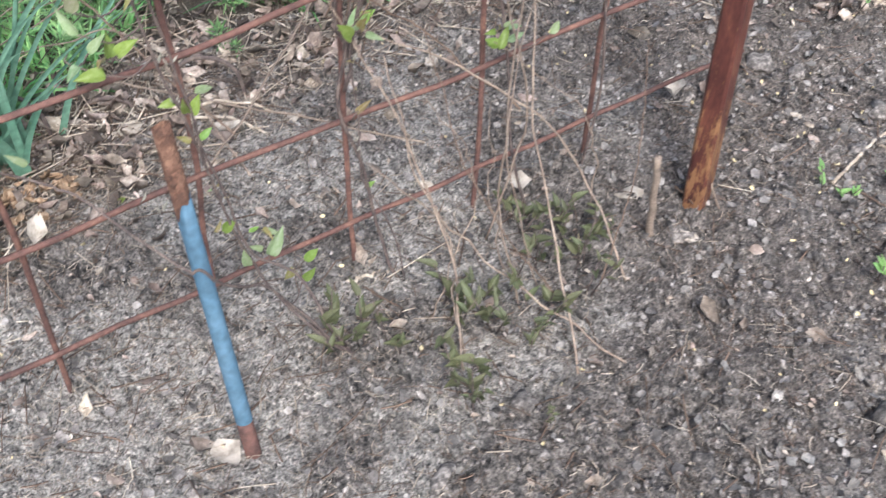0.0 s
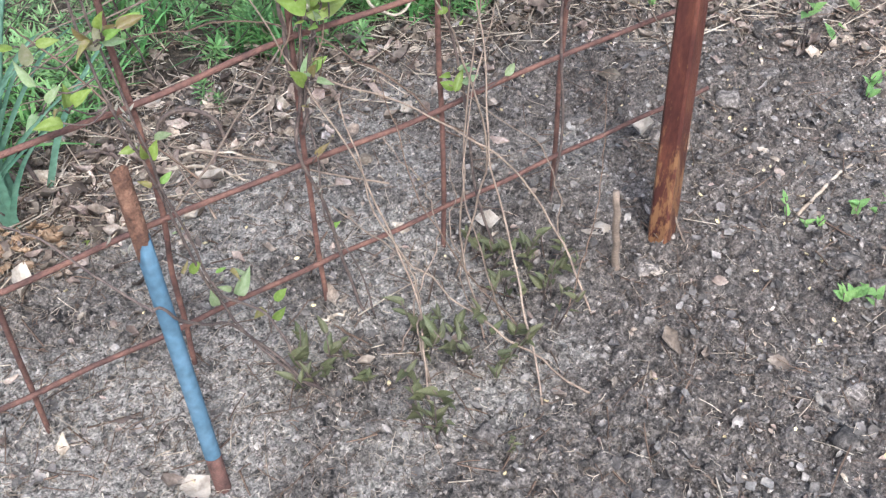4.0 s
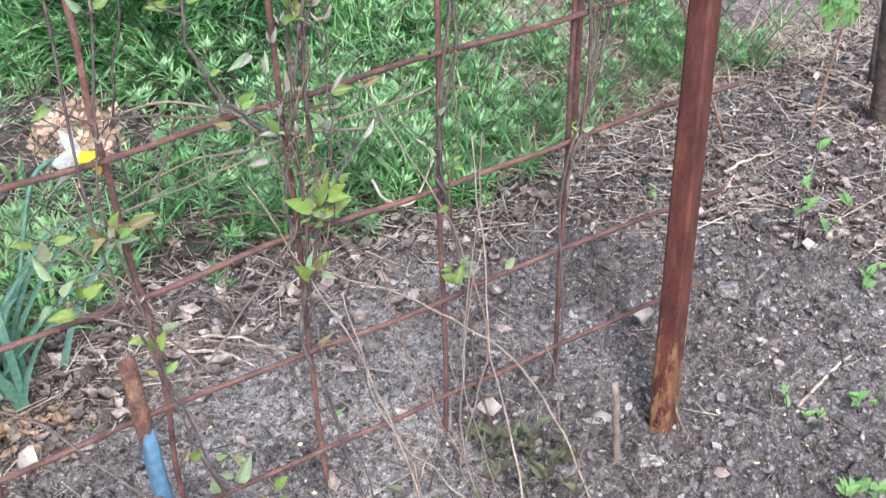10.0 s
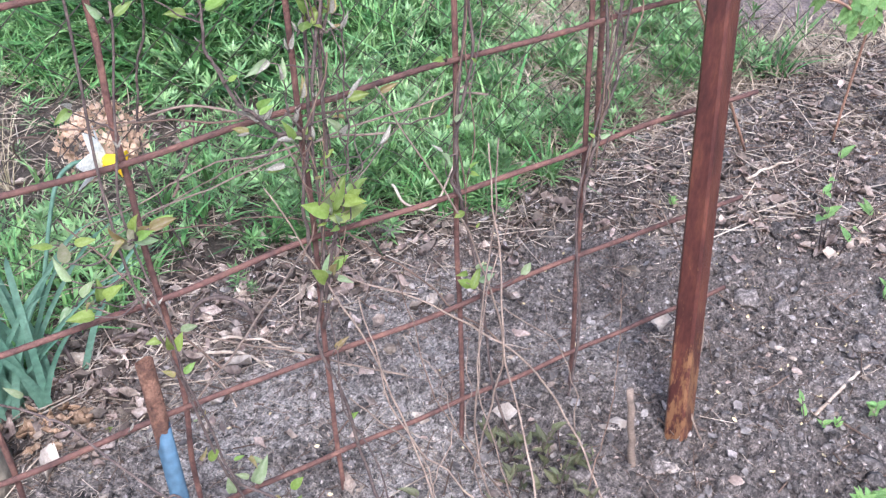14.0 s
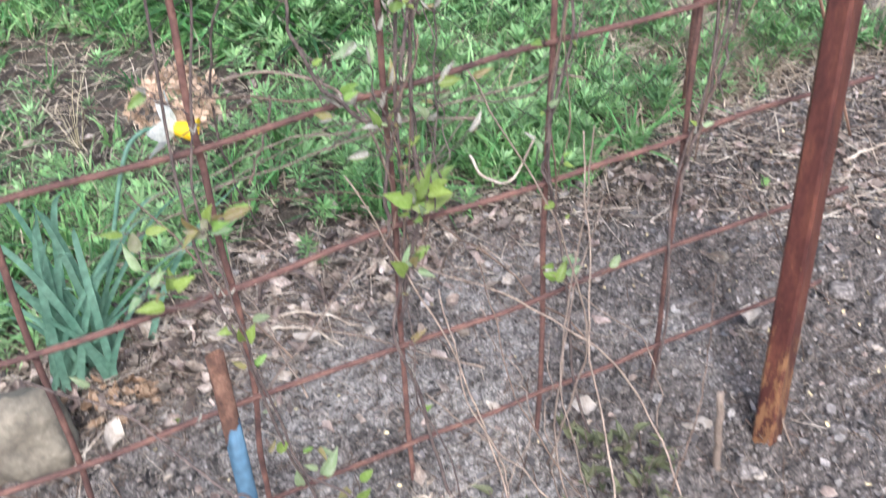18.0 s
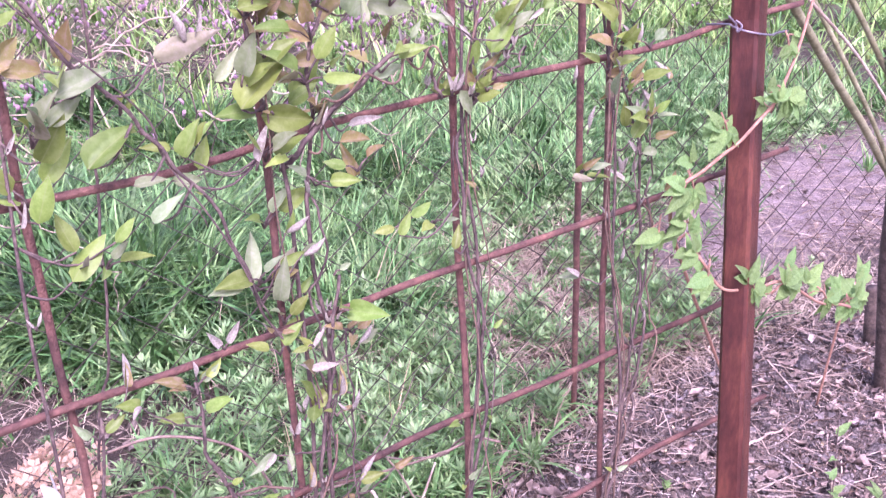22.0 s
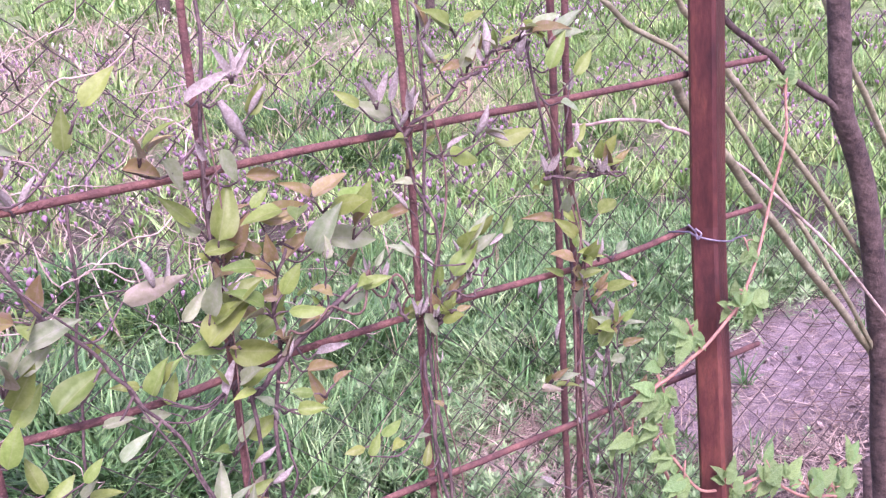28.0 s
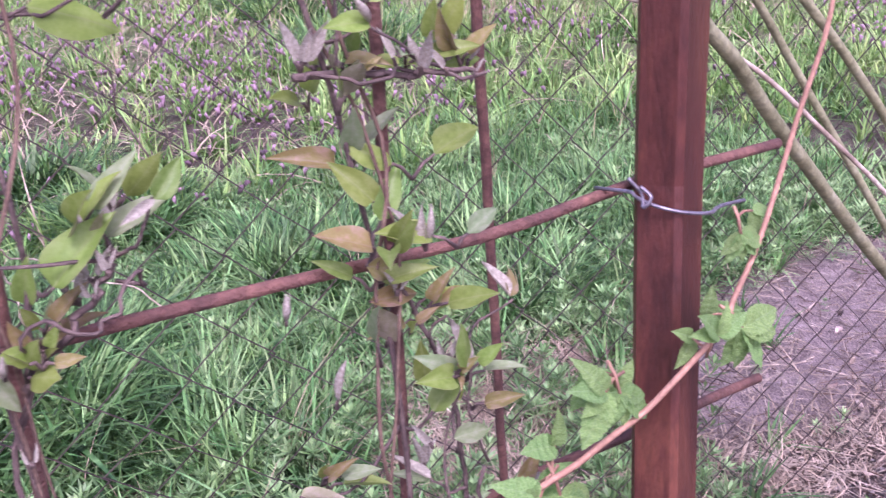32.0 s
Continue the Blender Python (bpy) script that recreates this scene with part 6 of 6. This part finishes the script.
part("stalk", tube(spline([(-0.32, 0.6, 0.335), (-0.25, 0.58, 0.36), (-0.16, 0.55, 0.37), (-0.05, 0.53, 0.3), (0.02, 0.56, 0.12), (0.04, 0.58, 0)], 30), 0.0022, 6), M["tan"], hyd)

for k, (x0, y0, x1, y1, h) in enumerate(((-0.265, 0.47, -0.165, 0.41, 0.075), (-0.53, 0.56, -0.46, 0.47, 0.07), (-0.40, 0.50, -0.33, 0.46, 0.03))):
    hp = [(x0, y0, -0.01), (x0 + 0.12 * (x1 - x0), y0 + 0.12 * (y1 - y0), 0.7 * h), ((x0 + x1) / 2, (y0 + y1) / 2, h), (x1 - 0.12 * (x1 - x0), y1 - 0.12 * (y1 - y0), 0.7 * h), (x1, y1, -0.01)]
    tagged(new("edging_hoop", mesh_of("edging_hoop", *tube(spline(hp, 24), 0.0036, 8), M["stem"])), "brown bent hoop of low border edging in the litter", "edging", "border hoops")

bm = bmesh.new()
bmesh.ops.create_icosphere(bm, subdivisions=4, radius=1)
for vtx in bm.verts:
    p = vtx.co
    k = 1 + 0.28 * noise.noise(p * 1.5) + 0.06 * noise.noise(p * 5) + 0.02 * noise.noise(p * 14)
    vtx.co = Vector((-0.66 + 0.075 * p.x * k, 0.30 + 0.06 * p.y * k, 0.045 + 0.085 * p.z * k))
me = bpy.data.meshes.new("stone")
bm.to_mesh(me)
bm.free()
me.materials.append(M["stone"])
me.polygons.foreach_set("use_smooth", [True] * len(me.polygons))
tagged(new("stone", me), "rounded tan stone half buried beside the bed", "stone")

# clods and sticks that stand out on the soil
for k, (x, y, sx, sy, sz) in enumerate(((0.69, 0.03, 0.035, 0.028, 0.02), (0.62, 0.12, 0.02, 0.018, 0.012), (0.46, 0.11, 0.02, 0.018, 0.01), (0.5, -0.35, 0.02, 0.016, 0.007))):
    bm = bmesh.new()
    bmesh.ops.create_icosphere(bm, subdivisions=3, radius=1)
    for vtx in bm.verts:
        p = vtx.co
        f = 1 + 0.3 * noise.noise(p * 2 + Vector((k, 0, 0))) + 0.15 * noise.noise(p * 7)
        vtx.co = Vector((x + sx * p.x * f, y + sy * p.y * f, 0.1 * sz + sz * p.z * f))
    me = bpy.data.meshes.new("soil_clod")
    bm.to_mesh(me)
    bm.free()
    me.materials.append(M["crumb"])
    tagged(new("soil_clod", me), "grey clod of dry soil lying on the bed", "clod", "clods on the bed")
for k, pts in enumerate(([(0.481, -0.238, 0.006), (0.56, -0.22, 0.014), (0.631, -0.204, 0.008), (0.7, -0.22, 0.012)], [(0.833, 0.295, 0.03), (0.89, 0.28, 0.05), (0.949, 0.27, 0.05)],
                         [(-0.30, 0.43, 0.012), (-0.2, 0.39, 0.016), (-0.14, 0.33, 0.008)], [(-0.29, 0.40, 0.012), (-0.22, 0.36, 0.014), (-0.18, 0.30, 0.006)],
                         [(-0.235, -0.02, 0.004), (-0.2, -0.025, 0.006), (-0.165, -0.03, 0.004)], [(0.18, 0.56, 0.1), (0.2, 0.53, 0.06), (0.25, 0.52, 0.05), (0.3, 0.53, 0.12)])):
    tagged(new("stick", mesh_of("stick", *tube(wobble(spline(pts, 16), 0.002, 700 + k), np.linspace(0.0032, 0.002, 16), 7), M["straw"])), "pale dry stick lying on the ground", "stick", "sticks on the ground")

# old stems strung between the mesh and the fence
r = np.random.default_rng(81)
for k in range(11):
    x0, x1 = r.uniform(-0.7, 0.1), r.uniform(-0.6, 0.3)
    z0, z1 = r.uniform(0.1, 0.6), r.uniform(0.05, 0.4)
    p0, p1 = np.array([x0, 0.012, z0]), np.array([x1, 0.61 - 0.17 * z1, z1])
    mid = (p0 + p1) / 2 + [r.normal(0, 0.1), 0, r.uniform(0.0, 0.15)]
    me = mesh_of("old_stem", *tube(wobble(spline([p0, mid, p1], 24), 0.004, 820 + k), np.linspace(0.0016, 0.001, 24), 5), M["tan"] if k % 3 else M["twig"])
    tagged(new("old_stem", me), "thin dead climbing stem strung between mesh and fence", "dry stem", "dead stems behind the mesh")

# larger pale leaves that lie singly on the bed
for k, (x, y, size) in enumerate(((-0.48, -0.18, 0.05), (0.2, -0.1, 0.045), (0.4, 0.03, 0.05), (0.22, -0.21, 0.03), (-0.36, 0.42, 0.05), (-0.55, 0.27, 0.05), (-0.23, 0.33, 0.05), (-0.13, 0.32, 0.035), (0.12, 0.3, 0.035), (0.07, 0.0, 0.04))):
    ob = new("dead_leaf", mesh_of("dead_leaf", *dry_leaf_form((0.5, -0.4, 0.9)[k % 3], 930 + k), M["paleleaf"]))
    ob.matrix_basis = pose(x, y, float(rise(x, y)) + 0.2 * size, 12 * (k % 3 - 1), 10, 67 * k) @ Matrix.Diagonal((1.2 * size, size, size, 1))
    tagged(ob, "pale grey-brown dead leaf lying on the bed", "dead leaf", "single dead leaves")

# pale dead vine tangled over the fence
tangle = thing("dead_vine", (-0.2, 0.62, 0.0), "pale tangle of dead vine hanging on the chain-link fence", "dead vine")
r = np.random.default_rng(87)
for k in range(50):
    x, z = r.uniform(-0.5, 0.02), r.uniform(0.85, 1.4)
    pts = []
    ahead = r.uniform(0, 6.3)
    for j in range(6):
        pts.append((x, 0.61 - 0.17 * z + r.normal(0, 0.012), z))
        ahead += r.normal(0, 0.55)
        x, z = x + 0.055 * np.cos(ahead), z + 0.055 * np.sin(ahead)
    part("dead_stem", tube(wobble(spline(pts, 30), 0.004, 880 + k), r.uniform(0.0006, 0.0012), 5), M["straw"] if k % 3 else M["stem"], tangle)
part("dead_stem", tube(wobble(spline([(-0.2, 0.62, 0.0), (-0.26, 0.57, 0.3), (-0.22, 0.5, 0.65), (-0.2, 0.42, 1.1)], 30), 0.004, 879), 0.002, 6), M["stem"], tangle)

# crumpled tan leaves heaped by the daffodil
heap = [mesh_of("crumpled_leaf", *dry_leaf_form(c, 900 + k), M["tanleaf"]) for k, c in enumerate((1.4, -0.9, 0.8))]
r = np.random.default_rng(83)
for k in range(44):
    x, y = (-0.55 if k % 2 else -0.49) + 0.02 * r.normal(), 0.343 + 0.018 * r.normal()
    size = r.uniform(0.012, 0.026)
    ob = new("crumpled_leaf", heap[k % 3])
    ob.matrix_basis = pose(x, y, rise(x, y) + 0.008 + 0.012 * r.random(), r.normal() * 25, r.normal() * 25, r.uniform(0, 360)) @ Matrix.Diagonal((size, size, size, 1))
    tagged(ob, "crumpled tan dead leaf lying by the daffodil", "dead leaf", "dead leaves by the daffodil")
